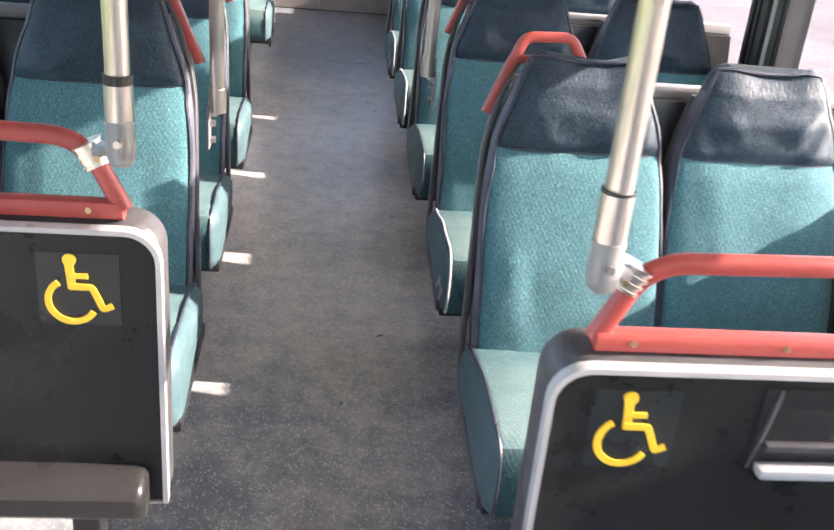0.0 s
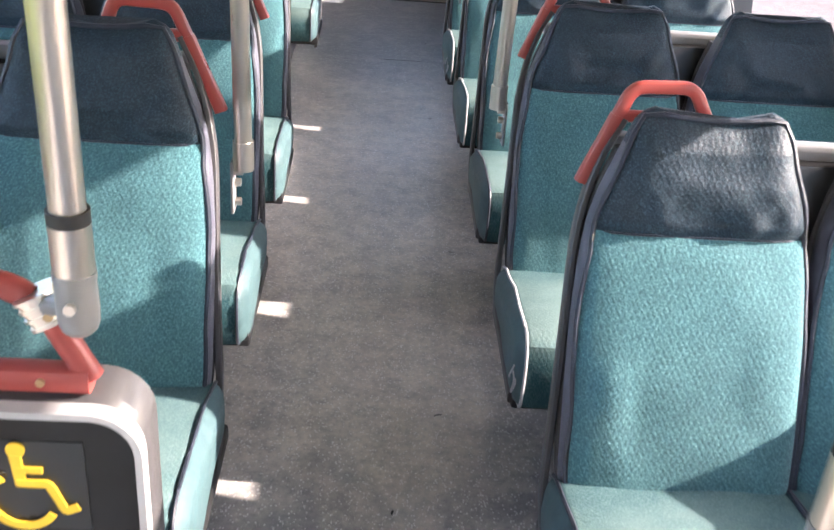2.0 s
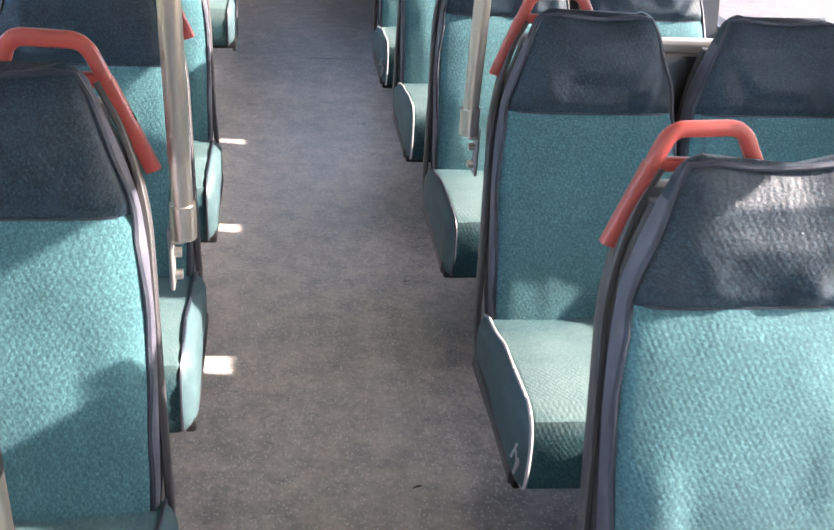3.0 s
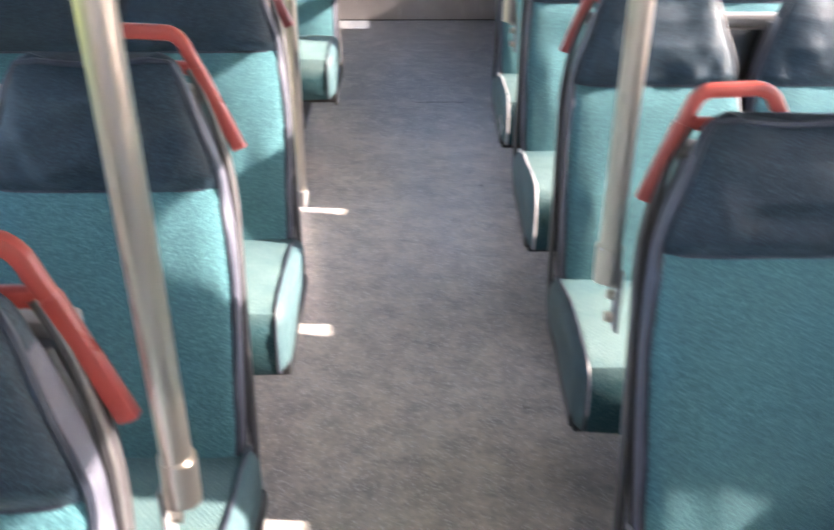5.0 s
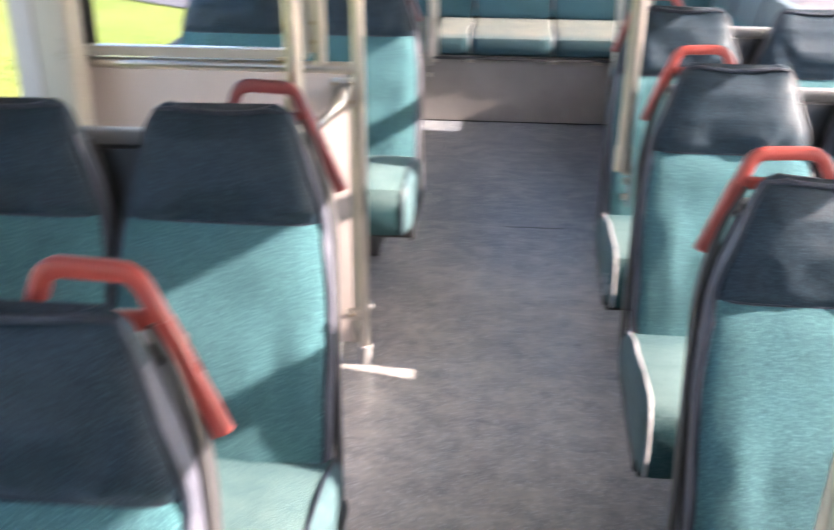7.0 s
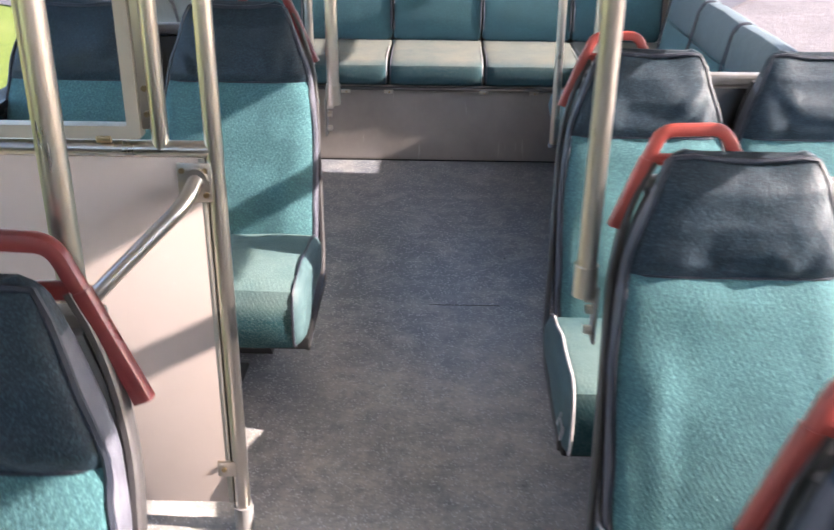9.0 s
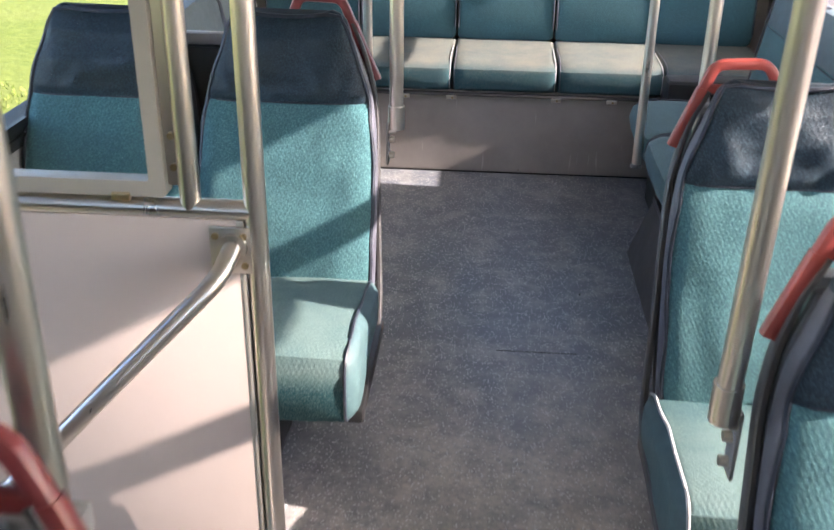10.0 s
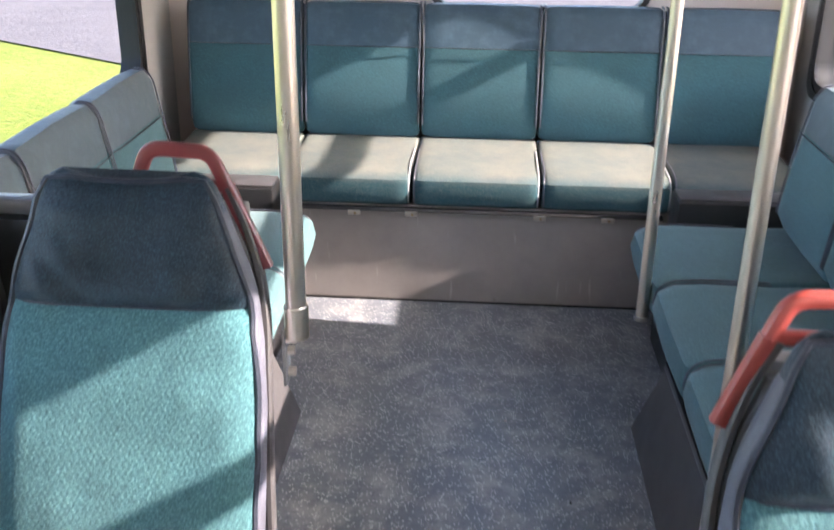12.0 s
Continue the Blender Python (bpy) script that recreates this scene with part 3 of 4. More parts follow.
def handle_bar(parent, side, name="grab_handle"):
    def p(x, z):
        return Vector((x, 0.108 + 0.06 * (z - 0.85), z))
    bm = swept(fillet([p(0.331, 0.860), p(0.372, 0.972), p(0.396, 1.036), p(0.500, 1.040), p(0.534, 0.975), p(0.545, 0.945)], 0.022), 0.0118, 0.0105, n=12, power=0.7)
    sweep(bm, [p(0.329, 0.856), p(0.335, 0.873), p(0.360, 0.940), p(0.376, 0.984)], 0.0130, 0.0114, n=12, power=0.6)
    sweep(bm, [p(0.376, 0.984), p(0.46, 0.982), p(0.532, 0.982)], 0.0110, 0.0095, n=10, power=0.7)
    return part(name, mirrored(bm, side), RED, parent, "worn red coated grab handle")


def double_seat(side, label, seed, wide=1.0, lift=0.0):
    """A two-place forward-facing bus seat; local y 0 is at the headrest seam, x is measured from the aisle's middle."""
    s = thing("double_seat", (0, 0, 0), label, "bus seat", "double seats along the aisle")
    for k, cx in enumerate((0.526, 0.938) if side > 0 else (0.352 + 0.184 * wide, 0.352 + 0.596 * wide)):
        b = backrest_part(cx, 0.30, SEAM, 22, seed + k, s, side, "backrest", TEAL)
        h = backrest_part(cx, SEAM, 1.005, 30, seed + k, s, side, "headrest", NAVY)
        edge_welt(cx, b, side)
        seam = [Vector((cx + lerp_table(HALF_WIDTH, SEAM) * (1 - TAPER * 0.9) * u, back_line(SEAM) - 0.0365 * (1 - abs(u) ** 8 * 0.6), SEAM)) for u in steps(-1, 1, 12)]
        part("seam", mirrored(swept(seam, 0.0025, n=5), side), WELT, h)
        cushion_part = cushion(cx - 0.016, 0.436 if side > 0 else 0.462, s, side, seed + k)
        cushion_welt(cx - 0.016, 0.436 if side > 0 else 0.462, cushion_part, side, seed + k)
        rings = []
        for z in steps(0.27, 0.935, 10):
            hw = lerp_table(HALF_WIDTH, z) + (0.001 if z < 0.8 else -0.004)
            ring = []
            for i in range(20):
                a = 2 * math.pi * (i + 0.5) / 20
                c, q = math.cos(a), math.sin(a)
                ring.append(Vector((cx + hw * math.copysign(abs(c) ** 0.3, c), back_line(z) + 0.046 + 0.014 * math.copysign(abs(q) ** 0.5, q), z)))
            rings.append(ring)
        part("back_shell", mirrored(loft(bmesh.new(), rings), side), SHELL, s)
    # frame: a dark back panel, a light cross bar over it, the aisle-side cover and a leg
    bm = bmesh.new()
    loft(bm, [[Vector((x, back_line(z) + dy, z)) for x, dy in ((0.43, 0.052), (1.20, 0.052), (1.20, 0.120), (0.43, 0.120))] for z in steps(0.28, 0.915, 3)])
    part("back_panel", mirrored(bm, side), BLACK, s)
    y = back_line(0.93) + 0.090
    part("crossbar", mirrored(boxed(0.38, 1.21, y - 0.018, y + 0.016, 0.915, 0.945, bevel=0.006), side), CAST, s)
    path = fillet([(0.296, -0.505, 0.262), (0.298, -0.10, 0.285), (0.311, back_line(0.5) + 0.044, 0.5), (0.325, back_line(0.78) + 0.046, 0.78), (0.341, back_line(0.86) + 0.050, 0.86), (0.362, back_line(0.93) + 0.050, 0.93), (0.388, back_line(0.985) + 0.046, 0.985)], 0.10)
    part("side_cover", mirrored(swept(path, 0.016, 0.007, up=(1, 0, 0), n=12, power=0.5), side), SHELL, s)
    part("seat_pan", mirrored(boxed(0.30, 1.20, -0.50, -0.08, 0.225, 0.262, bevel=0.008), side), BLACK, s)
    part("leg", mirrored(boxed(0.60, 0.66, -0.34, -0.20, 0.0, 0.235, bevel=0.008), side), BLACK, s)
    part("foot_plate", mirrored(boxed(0.54, 0.72, -0.37, -0.17, 0.0, 0.010, bevel=0.003), side), SHELL, s)
    handle_bar(s, side)
    seam_z, tall, reach = (0.803, 0.965, 0.95) if side > 0 else (0.823, 1.02, 1.10)
    for o in s.children_recursive:
        for v in o.data.vertices:
            z = v.co.z
            if o.name.startswith("grab_handle"):
                v.co.x += min(0.0, side * 1.0) * (0.020 * max(0.0, (z - 0.86) / 0.18) + 0.28 * max(0.0, wide - 1.05))
                v.co.z = SEAM + (z - SEAM) * reach if z > SEAM else z
            elif z > SEAM:
                v.co.z = seam_z + (z - SEAM) * tall
            elif z > 0.42:
                v.co.z = 0.42 + (z - 0.42) * (seam_z - 0.42) / (SEAM - 0.42)
    for o in s.children:
        if o.name.split(".")[0] in ("backrest", "headrest", "back_shell"):
            mid = sum(v.co.x for v in o.data.vertices) / len(o.data.vertices)
            for q in (o, *o.children):
                for v in q.data.vertices:
                    v.co.x = mid + (v.co.x - mid) * wide
        elif side < 0 and o.name.startswith("side_cover"):
            for v in o.data.vertices:
                v.co.x -= 0.014
    for o in s.children if lift else ():
        if o.name.split(".")[0] in ("seat_cushion", "seat_pan"):
            for q in (o, *o.children):
                q.data.transform(Matrix.Translation((0, -lift, lift)))
    return s


RIGHT_ROWS = [3.744, 4.545, 5.373, 6.180, 6.978]
LEFT_ROWS = [3.990, 4.752, 5.585, 7.400]
SEAT_LABEL = "teal double bus seat with navy headrests and red grab handle"


def set_seat(seat, y):
    seat.location.y = y
    return seat


def torn(seat):
    """Pale threads hanging from the split front corner of the aisle cushion."""
    for k, (dx, dz, l) in enumerate(((0.0, 0.0, 0.05), (0.004, -0.02, 0.035), (-0.003, 0.015, 0.03))):
        pts = [(0.289 + dx + 0.004 * math.sin(3 * q + k), -0.527 - 0.006 * q * (1 - q), 0.345 + dz - l * q) for q in steps(0, 1, 6)]
        part("torn_thread", swept(pts, 0.0022, n=5), PALE_WELT, seat)
    return tagged(seat, "teal double bus seat, front corner torn, with red grab handle")


first = set_seat(double_seat(1, SEAT_LABEL, 3), RIGHT_ROWS[0])
second = set_seat(torn(double_seat(1, SEAT_LABEL, 7)), RIGHT_ROWS[1])
copy_thing(first, pose(0, RIGHT_ROWS[2], 0))
set_seat(double_seat(1, SEAT_LABEL, 9), RIGHT_ROWS[3])
copy_thing(second, pose(0, RIGHT_ROWS[4], 0))
third = set_seat(double_seat(-1, SEAT_LABEL, 11, 1.05), LEFT_ROWS[0])
fourth = set_seat(double_seat(-1, SEAT_LABEL, 15, 1.05), LEFT_ROWS[1])
for old, y in ((copy_thing(third, pose(0, 0, 0)), LEFT_ROWS[2]), (double_seat(-1, SEAT_LABEL, 16, 1.10, 0.042), LEFT_ROWS[3])):
    set_seat(old, y)
    tagged(old, "teal double bus seat with navy headrests and maroon grab handle")
    for o in old.children:
        if o.name.split(".")[0] == "grab_handle":
            tagged(o, "dull maroon coated grab handle")
            o.material_slots[0].link = "OBJECT"
            o.material_slots[0].material = MAROON


# ---------------------------------------------------------------- grab poles
def seat_pole(x, y, z0, lean=(0.0, -0.075)):
    side = 1 if x > 0 else -1
    s = thing("grab_pole", (x, y, z0), "brushed stainless grab pole clamped to a seat back", "pole", "grab poles")
    part("tube", swept([(0, -0.001, 0.02), (lean[0] * (ROOF - z0), lean[1] * (ROOF - z0), ROOF - z0)], 0.0175, n=20), STEEL, s)
    part("collar", rod(0, 0, -0.028, 0.032, 0.0212), STEEL, s)
    br = part("bracket", boxed(min(side * 0.019, side * 0.026), max(side * 0.019, side * 0.026), -0.010, 0.030, -0.125, -0.012, bevel=0.003), CAST, s, "thin pale bracket plate")
    part("arm", boxed(min(0, side * 0.024), max(0, side * 0.024), -0.008, 0.012, -0.040, -0.029, bevel=0.003), STEEL, br)
    for z in (-0.060, -0.102):
        part("bolt", swept([(side * 0.020, 0.008, z), (side * 0.012, 0.008, z), (side * 0.006, 0.008, z)], 0.0085, n=8), STEEL, br)
    return s


seat_pole(-0.290, 7.485, 0.770, (0.0, 0.0))
seat_pole(-0.430, 5.778, 0.800, (0.0, 0.0))
for x, y, z in ((-0.290, 4.112, 0.765), (0.277, 4.622, 0.757), (0.283, 6.265, 0.758)):
    seat_pole(x, y, z)


def floor_pole(x, y, z0):
    s = thing("floor_pole", (x, y, z0), "slim stainless pole rising beside the side bench", "pole", "floor poles")
    part("tube", rod(0, 0, 0, ROOF - z0, 0.0165), STEEL, s)
    part("flange", rod(0, 0, 0.0, 0.012, 0.021), CAST, s)
    return s


floor_pole(0.492, 8.515, 0.30)
floor_pole(-0.492, 8.515, 0.30)
floor_pole(0.488, 7.58, 0.25)


# ---------------------------------------------------------------- folded wheelchair-bay seats
def access_sign(parent, x, z, y, size):
    """The yellow wheelchair mark on its dark square."""
    part("sticker", boxed(x - size / 2, x + size / 2, y - 0.0015, y, z - size / 2, z + size / 2), STICKER, parent, "dark square sticker", smooth=False)
    k, yy = size / 1.02, y - 0.0035

    lift = [0.0]

    def bar(bm, pts, w):
        lift[0] += 0.0003
        return sweep(bm, [(x + k * a, yy - lift[0], z + k * b) for a, b in pts], k * w, 0.0012, n=8, power=0.3)
    bm = bmesh.new()
    head = [(x + k * (-0.09 + 0.085 * math.cos(a)), z + k * (0.42 + 0.085 * math.sin(a))) for a in steps(0, 2 * math.pi * 17 / 18, 17)]
    loft(bm, [[Vector((u, yy - 0.0012, v)) for u, v in head], [Vector((u, yy + 0.0012, v)) for u, v in head]])
    bar(bm, [(-0.10, 0.36), (-0.075, 0.02)], 0.055)
    bar(bm, [(-0.09, 0.20), (0.13, 0.20)], 0.038)
    bar(bm, fillet([(-0.11, 0.05), (0.17, 0.045), (0.30, -0.27), (0.42, -0.21)], 0.03, 3), 0.045)
    arc = [(-0.085 + 0.30 * math.cos(radians(a)), -0.155 + 0.30 * math.sin(radians(a))) for a in steps(122, 330, 22)]
    bar(bm, arc, 0.045)
    part("wheelchair_symbol", bm, YELLOW, parent, "yellow wheelchair symbol", smooth=False)


def bay_seat(side, y, top, foot, sign_x, sign_z, label, tray):
    s = thing("folded_bay_seat", (0, y, 0), label, "folding seat", "wheelchair bay seats")
    e = 0.275
    outer = [(e, foot), (e, top - 0.055)] + [(e + 0.055 - 0.055 * math.cos(radians(a)), top - 0.055 + 0.055 * math.sin(radians(a))) for a in range(15, 91, 15)] + [(1.20, top), (1.20, foot)]
    t = 0.0085
    inner = [(e + t, foot + 0.001), (e + t, top - 0.055)] + [(e + 0.055 - (0.055 - t) * math.cos(radians(a)), top - 0.055 + (0.055 - t) * math.sin(radians(a))) for a in range(15, 91, 15)] + [(1.199, top - t), (1.199, foot + 0.001)]
    part("trim", mirrored(ring_frame(outer, inner, lambda u, v, w: (u, 0.012 if w else -0.010, v)), side), ALU, s, "silver aluminium edge trim")
    part("panel", mirrored(plate(inner, -0.001, 0.010), side), PANEL, s, "dark scuffed laminate panel")
    pad = [(u + 0.004, v + ((0.010 if tray else 0.002) if v > top - 0.06 else 0)) for u, v in outer]
    rings = []
    for yy, g in ((0.0125, 0.010), (0.03, 0.0), (0.085, 0.0), (0.105, 0.014)):
        rings.append([Vector((u + g * (1 if u < 0.6 else 0), yy, v - g * (1 if v > foot + 0.1 else 0))) for u, v in pad])
    part("seat_back_pad", mirrored(loft(bmesh.new(), rings), side), SHELL, s)
    # the red hand rail on the top edge
    z = top + (0.022 if tray else 0.018)
    bm = swept(fillet([(0.335, 0.035, z), (0.392, 0.040, z + 0.112), (0.80, 0.045, z + 0.118), (0.86, 0.04, z)], 0.055), 0.0145, 0.012, n=12, power=0.7)
    sweep(bm, [(0.335, 0.035, z), (0.86, 0.035, z)], 0.0155, 0.016, n=12, power=0.6)
    rail = part("hand_rail", mirrored(bm, side), RED, s, "orange-red coated hand rail")
    for x in (0.385, 0.60):
        part("screw", mirrored(swept([(x, 0.016, z + 0.002), (x, 0.021, z + 0.002)], 0.005, n=8), side), BRASS, rail)
    access_sign(s, side * sign_x, sign_z, -0.001, 0.124)
    if tray:
        fr = part("recess", mirrored(boxed(0.575, 1.19, -0.0015, -0.004, 0.652, 0.786), side), BLACK, s, smooth=False)
        part("recess_lip", mirrored(boxed(0.585, 1.19, -0.030, -0.002, 0.650, 0.668, bevel=0.006), side), ALU, fr)
        part("recess_ledge", mirrored(boxed(0.590, 1.19, -0.018, -0.003, 0.690, 0.702, bevel=0.004), side), SHELL, fr)
        part("recess_edge", mirrored(swept([(0.578, -0.004, 0.655), (0.600, -0.004, 0.784)], 0.003, n=6), side), SHELL, fr)
    prof = [(-0.002, 0.330), (-0.055, 0.326), (-0.074, 0.345), (-0.072, 0.378), (-0.050, 0.398), (-0.002, 0.402)]
    rings = [[Vector((x, yy + g * 0.3, zz if zz < 0.36 else zz - g * 0.4)) for yy, zz in prof] for x, g in ((0.306, 0.03), (0.312, 0.01), (0.325, 0.0), (1.19, 0.0))]
    part("folded_seat_pan", mirrored(loft(bmesh.new(), rings), side), PANEL, s)
    for x in (0.40, 0.98):
        part("leg", mirrored(boxed(x, x + 0.05, 0.02, 0.08, 0.0, foot + 0.02, bevel=0.006), side), BLACK, s)
    return s


bay_seat(-1, 3.158, 0.840, 0.325, 0.402, 0.735, "folded wheelchair-bay seat, dark panel with silver trim and red rail", False)
bay_seat(1, 2.853, 0.812, 0.325, 0.400, 0.714, "folded wheelchair-bay seat with recessed tray, silver trim and red rail", True)


def elbow_mesh():
    """A short cast socket with a domed foot."""
    rings = []
    for z, r in ((-0.036, 0.004), (-0.034, 0.012), (-0.029, 0.0175), (-0.021, 0.0205), (-0.006, 0.0212), (0.022, 0.0205), (0.030, 0.0205)):
        rings.append([Vector((r * math.cos(2 * math.pi * k / 20), r * math.sin(2 * math.pi * k / 20), z)) for k in range(20)])
    return loft(bmesh.new(), rings)


def bay_pole(side, x, y, z):
    s = thing("clamped_pole", (side * x, y, z), "stainless pole in a cast elbow clamped to the red rail", "pole", "grab poles")
    part("tube", rod(0, 0, 0.06, ROOF - z, 0.0175), STEEL, s)
    tall = 0.088 if side < 0 else 0.098
    part("sleeve", rod(0, 0, 0.03, tall, 0.0205), STEEL, s)
    part("band", rod(0, 0, tall, tall + (0.014 if side < 0 else 0.004), 0.0209), RUBBER, s)
    part("ring", rod(0, 0, 0.028, 0.036, 0.0214), CAST, s)
    el = part("elbow", elbow_mesh(), CAST, s, "grey cast alloy elbow")
    part("screw", swept([(0, -0.022, 0.006), (0, -0.028, 0.006)], 0.006, n=8), STEEL, el)
    part("clamp_arm", swept([(side * 0.006, 0.006, -0.014), (side * 0.028, 0.026, -0.018), (side * 0.048, 0.046, -0.032)], 0.0110, 0.0120, n=12, power=0.8), CAST, s)
    # a ribbed saddle gripping the slanting leg of the rail
    mid, along = Vector((side * 0.053, 0.052, -0.036)), Vector((side * 0.454, 0.0, 0.891))
    cl = part("clamp", swept([mid - along * 0.017, mid + along * 0.017], 0.0200, 0.0205, n=16, power=0.7), STEEL, s, "ribbed bright metal saddle clamp")
    for d in (-0.016, -0.005, 0.006, 0.017):
        part("clamp_rib", swept([mid + along * (d - 0.002), mid + along * (d + 0.002)], 0.0222, 0.0228, n=16, power=0.7), STEEL, cl)
    part("screw", swept([mid + Vector((-side * 0.012, -0.020, 0.0)), mid + Vector((-side * 0.012, -0.026, 0.0))], 0.005, n=8), BRASS, cl)
    return s


bay_pole(-1, 0.325, 3.142, 0.982)
bay_pole(1, 0.314, 2.838, 0.964)

# ---------------------------------------------------------------- door partition
part_y = 6.500
screen = thing("door_partition", (-0.006, part_y, 0), "cream partition with stainless rails and a framed glass screen", "partition")
post = part("post", rod(-0.410, 0, 0.0, ROOF, 0.0175), STEEL, screen)
part("foot_collar", rod(-0.410, 0, 0.0, 0.06, 0.0225), CAST, post)
part("post", rod(-0.512, 0, 0.915, ROOF, 0.0165), STEEL, screen)
part("rail", swept([(-0.410, 0, 0.915), (-1.235, 0, 0.915)], 0.0165, n=16), STEEL, screen)
part("panel", boxed(-1.235, -0.431, -0.008, 0.008, 0.072, 0.900, bevel=0.002), CREAM, screen, "cream laminate panel")
part("edge_strip", boxed(-0.440, -0.428, -0.011, 0.011, 0.072, 0.900, bevel=0.002), FRAME, screen)
for z in (0.17, 0.846):
    br = part("bracket", boxed(-0.483 if z > 0.5 else -0.458, -0.413, -0.016, -0.009, z - (0.035 if z > 0.5 else 0.02), z + (0.045 if z > 0.5 else 0.02), bevel=0.002), STEEL, screen)
    for dx in (-0.473, -0.428) if z > 0.5 else (-0.443,):
        for dz in (-0.02, 0.03) if z > 0.5 else (0.0,):
            part("bolt", swept([(dx, -0.016, z + dz), (dx, -0.020, z + dz)], 0.006, n=8), BRASS, br)
part("bent_rail", swept(fillet([(-0.446, -0.012, 0.858), (-0.452, -0.085, 0.835), (-0.60, -0.20, 0.70), (-0.95, -0.40, 0.36)], 0.09), 0.0155, n=14), STEEL, screen)
part("rail_flange", swept([(-0.446, -0.016, 0.858), (-0.446, -0.024, 0.858)], 0.024, n=14), STEEL, screen)
fo, fi = rounded_rect(-1.205, -0.545, 0.937, 1.95, 0.004, 1), rounded_rect(-1.180, -0.570, 0.963, 1.925, 0.003, 1)
gf = part("glass_frame", ring_frame(fo, fi, lambda u, v, w: (u, 0.016 if w else -0.016, v)), FRAME, screen, "pale aluminium glazing frame")
pane = part("pane", boxed(-1.18, -0.571, -0.003, 0.003, 0.965, 1.925), GLASS, gf, smooth=False)
pane.visible_shadow = False
part("side_plate", boxed(-0.543, -0.518, -0.006, 0.006, 0.955, 1.95), STEEL, screen)
part("clip", boxed(-0.632, -0.602, -0.021, -0.012, 0.930, 0.944, bevel=0.003), BRASS, screen)
for z in (0.985, 1.035):
    part("screw", swept([(-0.531, -0.006, z), (-0.531, -0.011, z)], 0.006, n=8), BRASS, screen)

# ---------------------------------------------------------------- rear of the bus
tagged(part("riser_panel", boxed(-HALF, HALF, 9.215, 9.235, 0.004, 0.372, bevel=0.002), RISER, None, "dull scuffed metal panel under the rear bench", smooth=False), category="panel", kind="structure")
tagged(part("riser_trim", boxed(-0.66, 0.66, 9.196, 9.214, 0.350, 0.366, bevel=0.004), SHELL, None, "dark stained lip along the bench riser"), category="trim", kind="structure")
tagged(part("bench_base", boxed(-HALF, HALF, 9.240, BACK - 0.06, 0.0, 0.37), BLACK, None, "boxed-in base under the rear bench", smooth=False), category="base", kind="structure")


def slab_rings(x0, x1, profile, inset=0.022, seed=0.0):
    """Rings across x of a cushion whose outline in (y, z) is profile."""
    cy = sum(p[0] for p in profile) / len(profile)
    cz = sum(p[1] for p in profile) / len(profile)
    w = x1 - x0
    rings = []
    for u, k in ((0, 1.0), (0.012, 0.45), (0.04, 0.12), (0.12, 0.0), (0.5, -0.12), (0.88, 0.0), (0.96, 0.12), (0.988, 0.45), (1, 1.0)):
        ring = []
        for y, z in profile:
            dy, dz = y - cy, z - cz
            q = 1 - inset * k / math.hypot(dy, dz)
            ring.append(Vector((x0 + u * w, cy + dy * q, cz + dz * q + noise.noise(Vector((u * 3 + seed, y * 8, z * 8))) * 0.004)))
        rings.append(ring)
    return rings


BENCH_SEAT = [(-0.47, 0.0), (-0.505, 0.02), (-0.515, 0.06), (-0.505, 0.105), (-0.47, 0.128), (-0.38, 0.135), (-0.2, 0.132), (-0.03, 0.135), (0.0, 0.12), (0.0, 0.0), (-0.2, -0.004)]
BENCH_BACK = [(-0.045, 0.0), (-0.07, 0.05), (-0.055, 0.18), (-0.035, 0.30), (-0.012, 0.42), (0.01, 0.450), (0.045, 0.452), (0.075, 0.44), (0.075, 0.2), (0.03, 0.0)]


def bench_unit(name, width, label, group, material, seed, tall=1.0):
    """One place of a bench, facing -y: local origin at the middle of its back's foot on the base."""
    s = thing(name, (0, 0, 0), label, "bench seat", group)
    w = width / 2 - 0.004
    band = 0.135 + 0.31 * tall + 0.002
    part("seat_cushion", loft(bmesh.new(), slab_rings(-w, w, BENCH_SEAT, 0.02, seed)), WORN_LIT_TEAL if material is BENCH_TEAL else material, s)
    for sg in (-1, 1):
        pts = [Vector((sg * (w - 0.006) + noise.noise(Vector((k * 0.7, sg, seed))) * 0.004, y * 0.985, z)) for k, (y, z) in enumerate(BENCH_SEAT[1:7])]
        part("piping", swept(fillet(pts, 0.02, 3), 0.0023, n=6), PALE_WELT if material is BENCH_TEAL and sg > 0 else GUSSET, s)
    rings = slab_rings(-w, w, [(y, z * tall + 0.135) for y, z in BENCH_BACK], 0.018, seed)
    bm = loft(bmesh.new(), rings)
    bmesh.ops.bisect_plane(bm, geom=list(bm.verts) + list(bm.edges) + list(bm.faces), plane_co=(0, 0, band), plane_no=(0, 0, 1), dist=0.0001)
    bmesh.ops.recalc_face_normals(bm, faces=bm.faces)
    for f in bm.faces:
        if f.calc_center_median().z > band:
            f.material_index = 1
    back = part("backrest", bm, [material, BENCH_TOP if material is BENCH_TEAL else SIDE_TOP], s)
    part("seam", swept([(u * w * 0.98, -0.047 + 0.006 * abs(u) ** 6, band) for u in steps(-1, 1, 10)], 0.002, n=5), WELT, back)
    for sg in (-1, 1):
        pts = [Vector((sg * (w - 0.004), y - 0.002, z * tall + 0.135)) for y, z in BENCH_BACK[1:7]]
        part("piping", swept(fillet(pts, 0.03, 3), 0.004 if material is BENCH_TEAL else 0.0028, n=6), WELT if material is BENCH_TEAL else GUSSET, back)
    return s


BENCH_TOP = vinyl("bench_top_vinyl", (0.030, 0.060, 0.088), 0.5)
SIDE_TEAL = fabric("side_bench_fabric", (0.070, 0.146, 0.158), (0.042, 0.102, 0.114))
SIDE_TOP = vinyl("side_bench_vinyl", (0.085, 0.110, 0.122), 0.5)


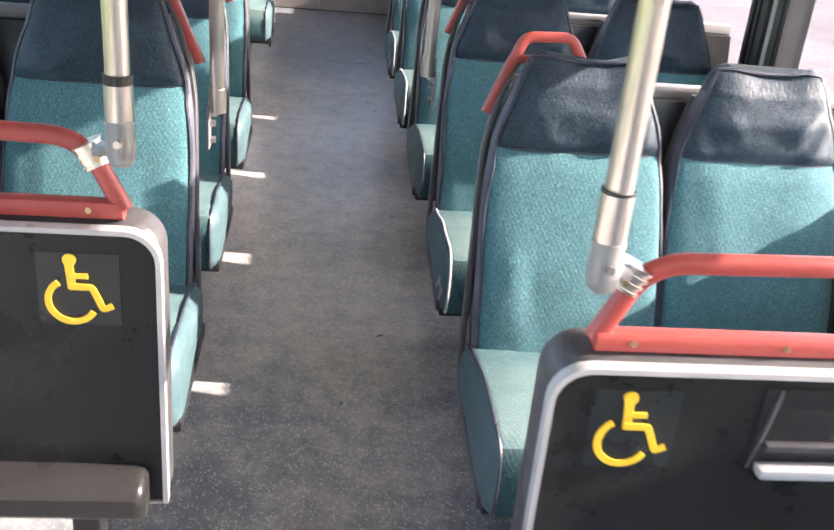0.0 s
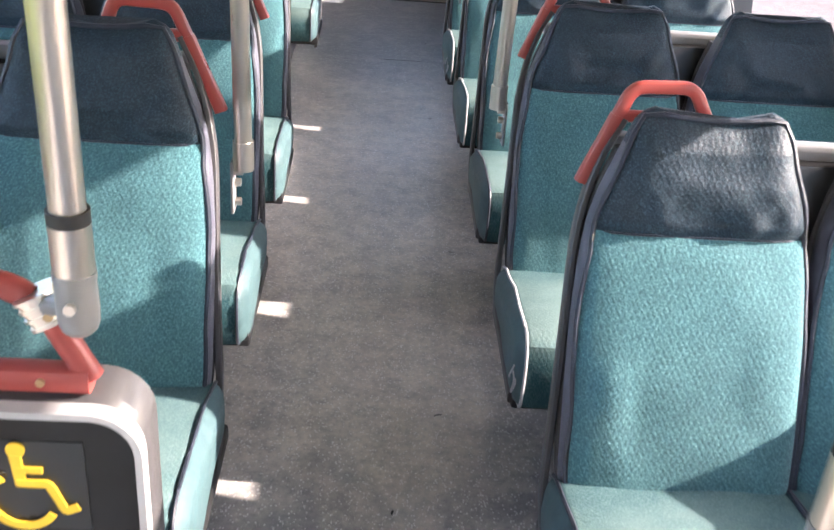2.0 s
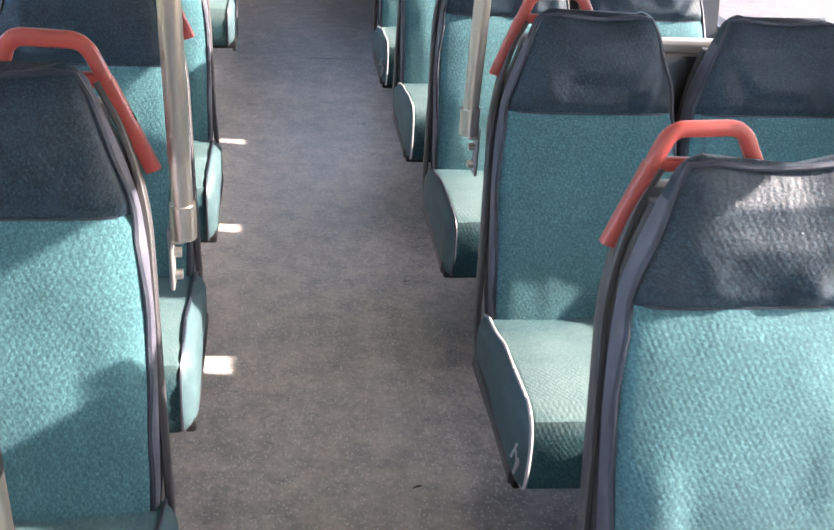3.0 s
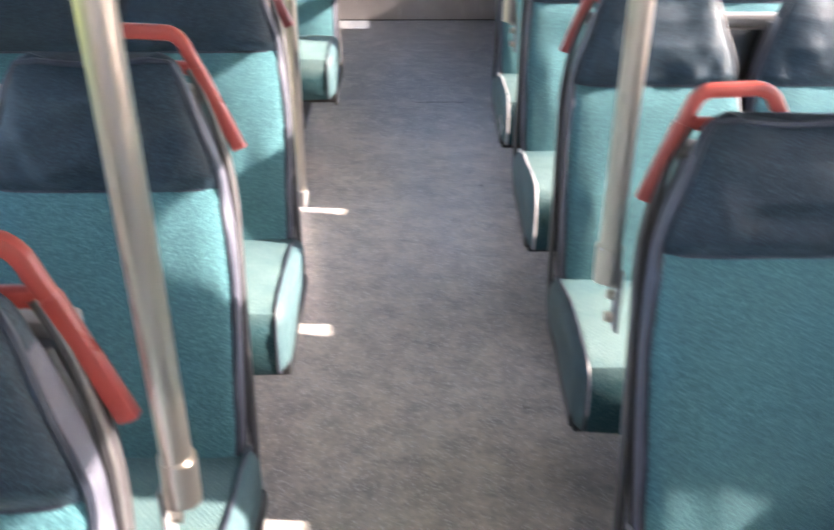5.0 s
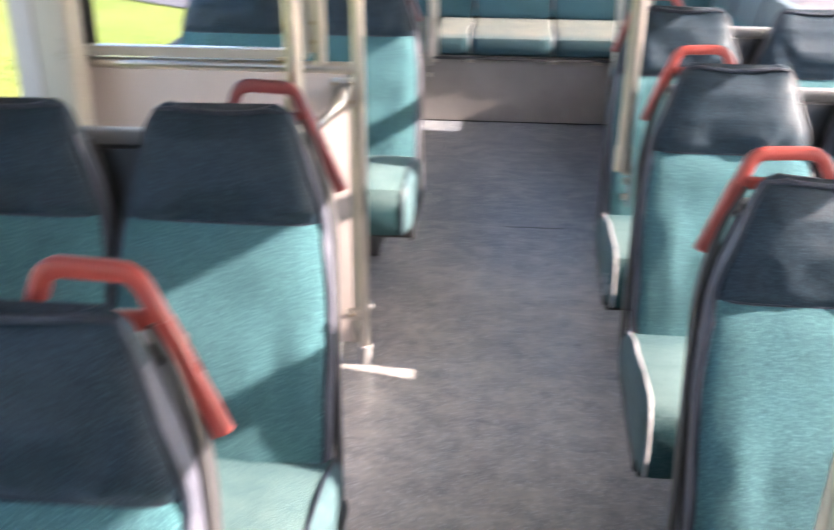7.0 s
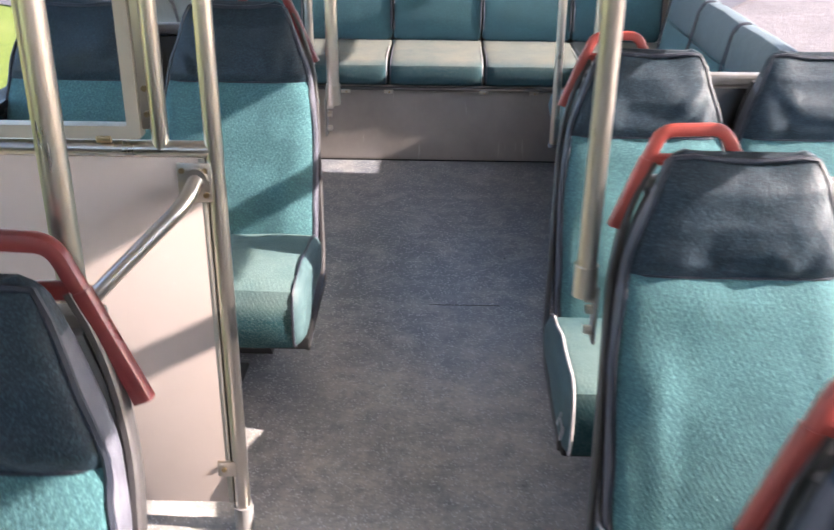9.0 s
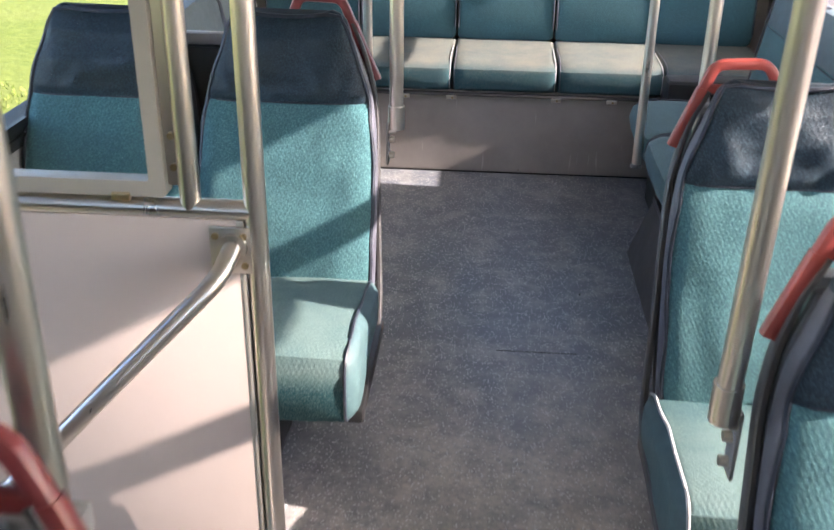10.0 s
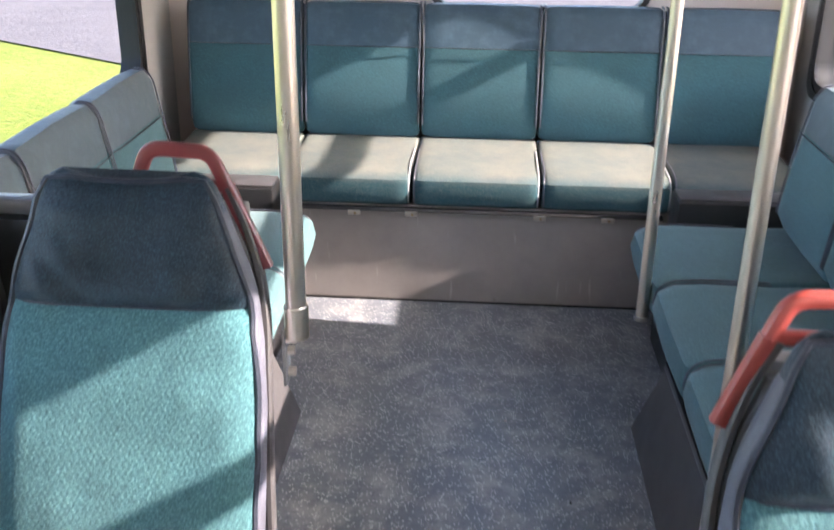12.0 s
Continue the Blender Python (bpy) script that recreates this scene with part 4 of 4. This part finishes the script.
# bench tops: tan wear plus sunlight in the colour; fronts hold painted shade
WORN_LIT_TEAL = worn_lit_fabric("worn_lit_bench_fabric", 0.100, 0.140, (0.012, 0.064, 0.082), (0.150, 0.148, 0.126))
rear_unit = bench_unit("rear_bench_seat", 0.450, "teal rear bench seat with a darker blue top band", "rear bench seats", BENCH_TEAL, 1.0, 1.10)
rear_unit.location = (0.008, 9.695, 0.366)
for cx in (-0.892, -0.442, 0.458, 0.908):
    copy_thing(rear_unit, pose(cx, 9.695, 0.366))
side_unit = bench_unit("side_bench_seat", 0.455, "grey-teal side-facing bench seat with a seam across its back", "side bench seats", SIDE_TEAL, 5.0)
side_unit.matrix_basis = pose(1.02, 8.705, 0.308, 0, 0, -90)
for y in (8.25, 7.795, 7.34):
    copy_thing(side_unit, pose(1.02, y, 0.308, 0, 0, -90))
for y in (8.705, 8.25, 7.795):
    copy_thing(side_unit, pose(-1.02, y, 0.308, 0, 0, 90))

for side in (1, -1):
    bx = thing("arm_box", (0, 0, 0), "black moulded end box between the side bench and the rear bench", "end box", "bench end boxes")
    part("body", mirrored(boxed(0.668, 1.20, 9.02, 9.165, 0.25, 0.480, bevel=0.01), side), BLACK, bx)
    part("top_edge", mirrored(boxed(0.675, 1.195, 9.04, 9.15, 0.4805, 0.486, bevel=0.002), side), SHELL, bx)
    wb = thing("wheel_box", (0, 0, 0), "dark sloping wheel-arch cover under the side bench", "wheel cover", "wheel covers")
    bm = loft(bmesh.new(), [[Vector(p) for p in ((0.480, y0, 0.0), (0.545, y1, 0.235), (1.2, y1, 0.28), (1.2, y0, 0.0))] for y0, y1 in ((7.30, 7.30), (8.42, 8.36))])
    part("cover", mirrored(bm, side), SHELL, wb, smooth=False)
    part("top_lip", mirrored(swept([(0.545, 7.30, 0.238), (0.545, 8.36, 0.238)], 0.012, 0.006, n=8, power=0.5), side), SHELL, wb)
    part("bench_support", mirrored(boxed(0.62, 1.2, 8.43, 8.985, 0.0, 0.285), side), BLACK, wb, smooth=False)

tagged(part("riser_joint", boxed(-0.66, 0.66, 9.2085, 9.2135, 0.0005, 0.006), BLACK, None, "dark joint where the floor meets the riser", smooth=False), category="trim", kind="structure")
# clips that hold the riser's lip
for x in (-0.42, -0.217, 0.233, 0.47):
    cl = thing("bench_clip", (x, 9.200, 0.352), "small dull metal clip under the rear bench", "clip", "bench clips")
    part("plate", boxed(-0.022, 0.022, -0.007, 0.0, -0.016, 0.002, bevel=0.002), STEEL, cl)
    part("screw", swept([(0.004, -0.007, -0.008), (0.004, -0.011, -0.008)], 0.005, n=8), BRASS, cl)

# crumbs and a twig on the aisle floor
for x, y, a, l in ((0.170, 4.318, 20, 0.020), (0.05, 3.95, 70, 0.010), (-0.12, 4.75, 130, 0.008), (0.21, 5.30, 45, 0.009), (0.28, 8.05, 80, 0.010), (0.12, 8.42, 15, 0.007)):
    ob = part("crumb", swept([(-l / 2, 0, 0.0016), (0, 0.0015, 0.0022), (l / 2, 0, 0.0016)], 0.0022, 0.0016, up=(0, 0, 1), n=6), BLACK if l > 0.009 else CREAM, None, "tiny crumb of dirt lying on the aisle floor")
    ob.matrix_basis = pose(x, y, 0, 0, 0, a)
    tagged(ob, category="crumb", group="crumbs on the floor")
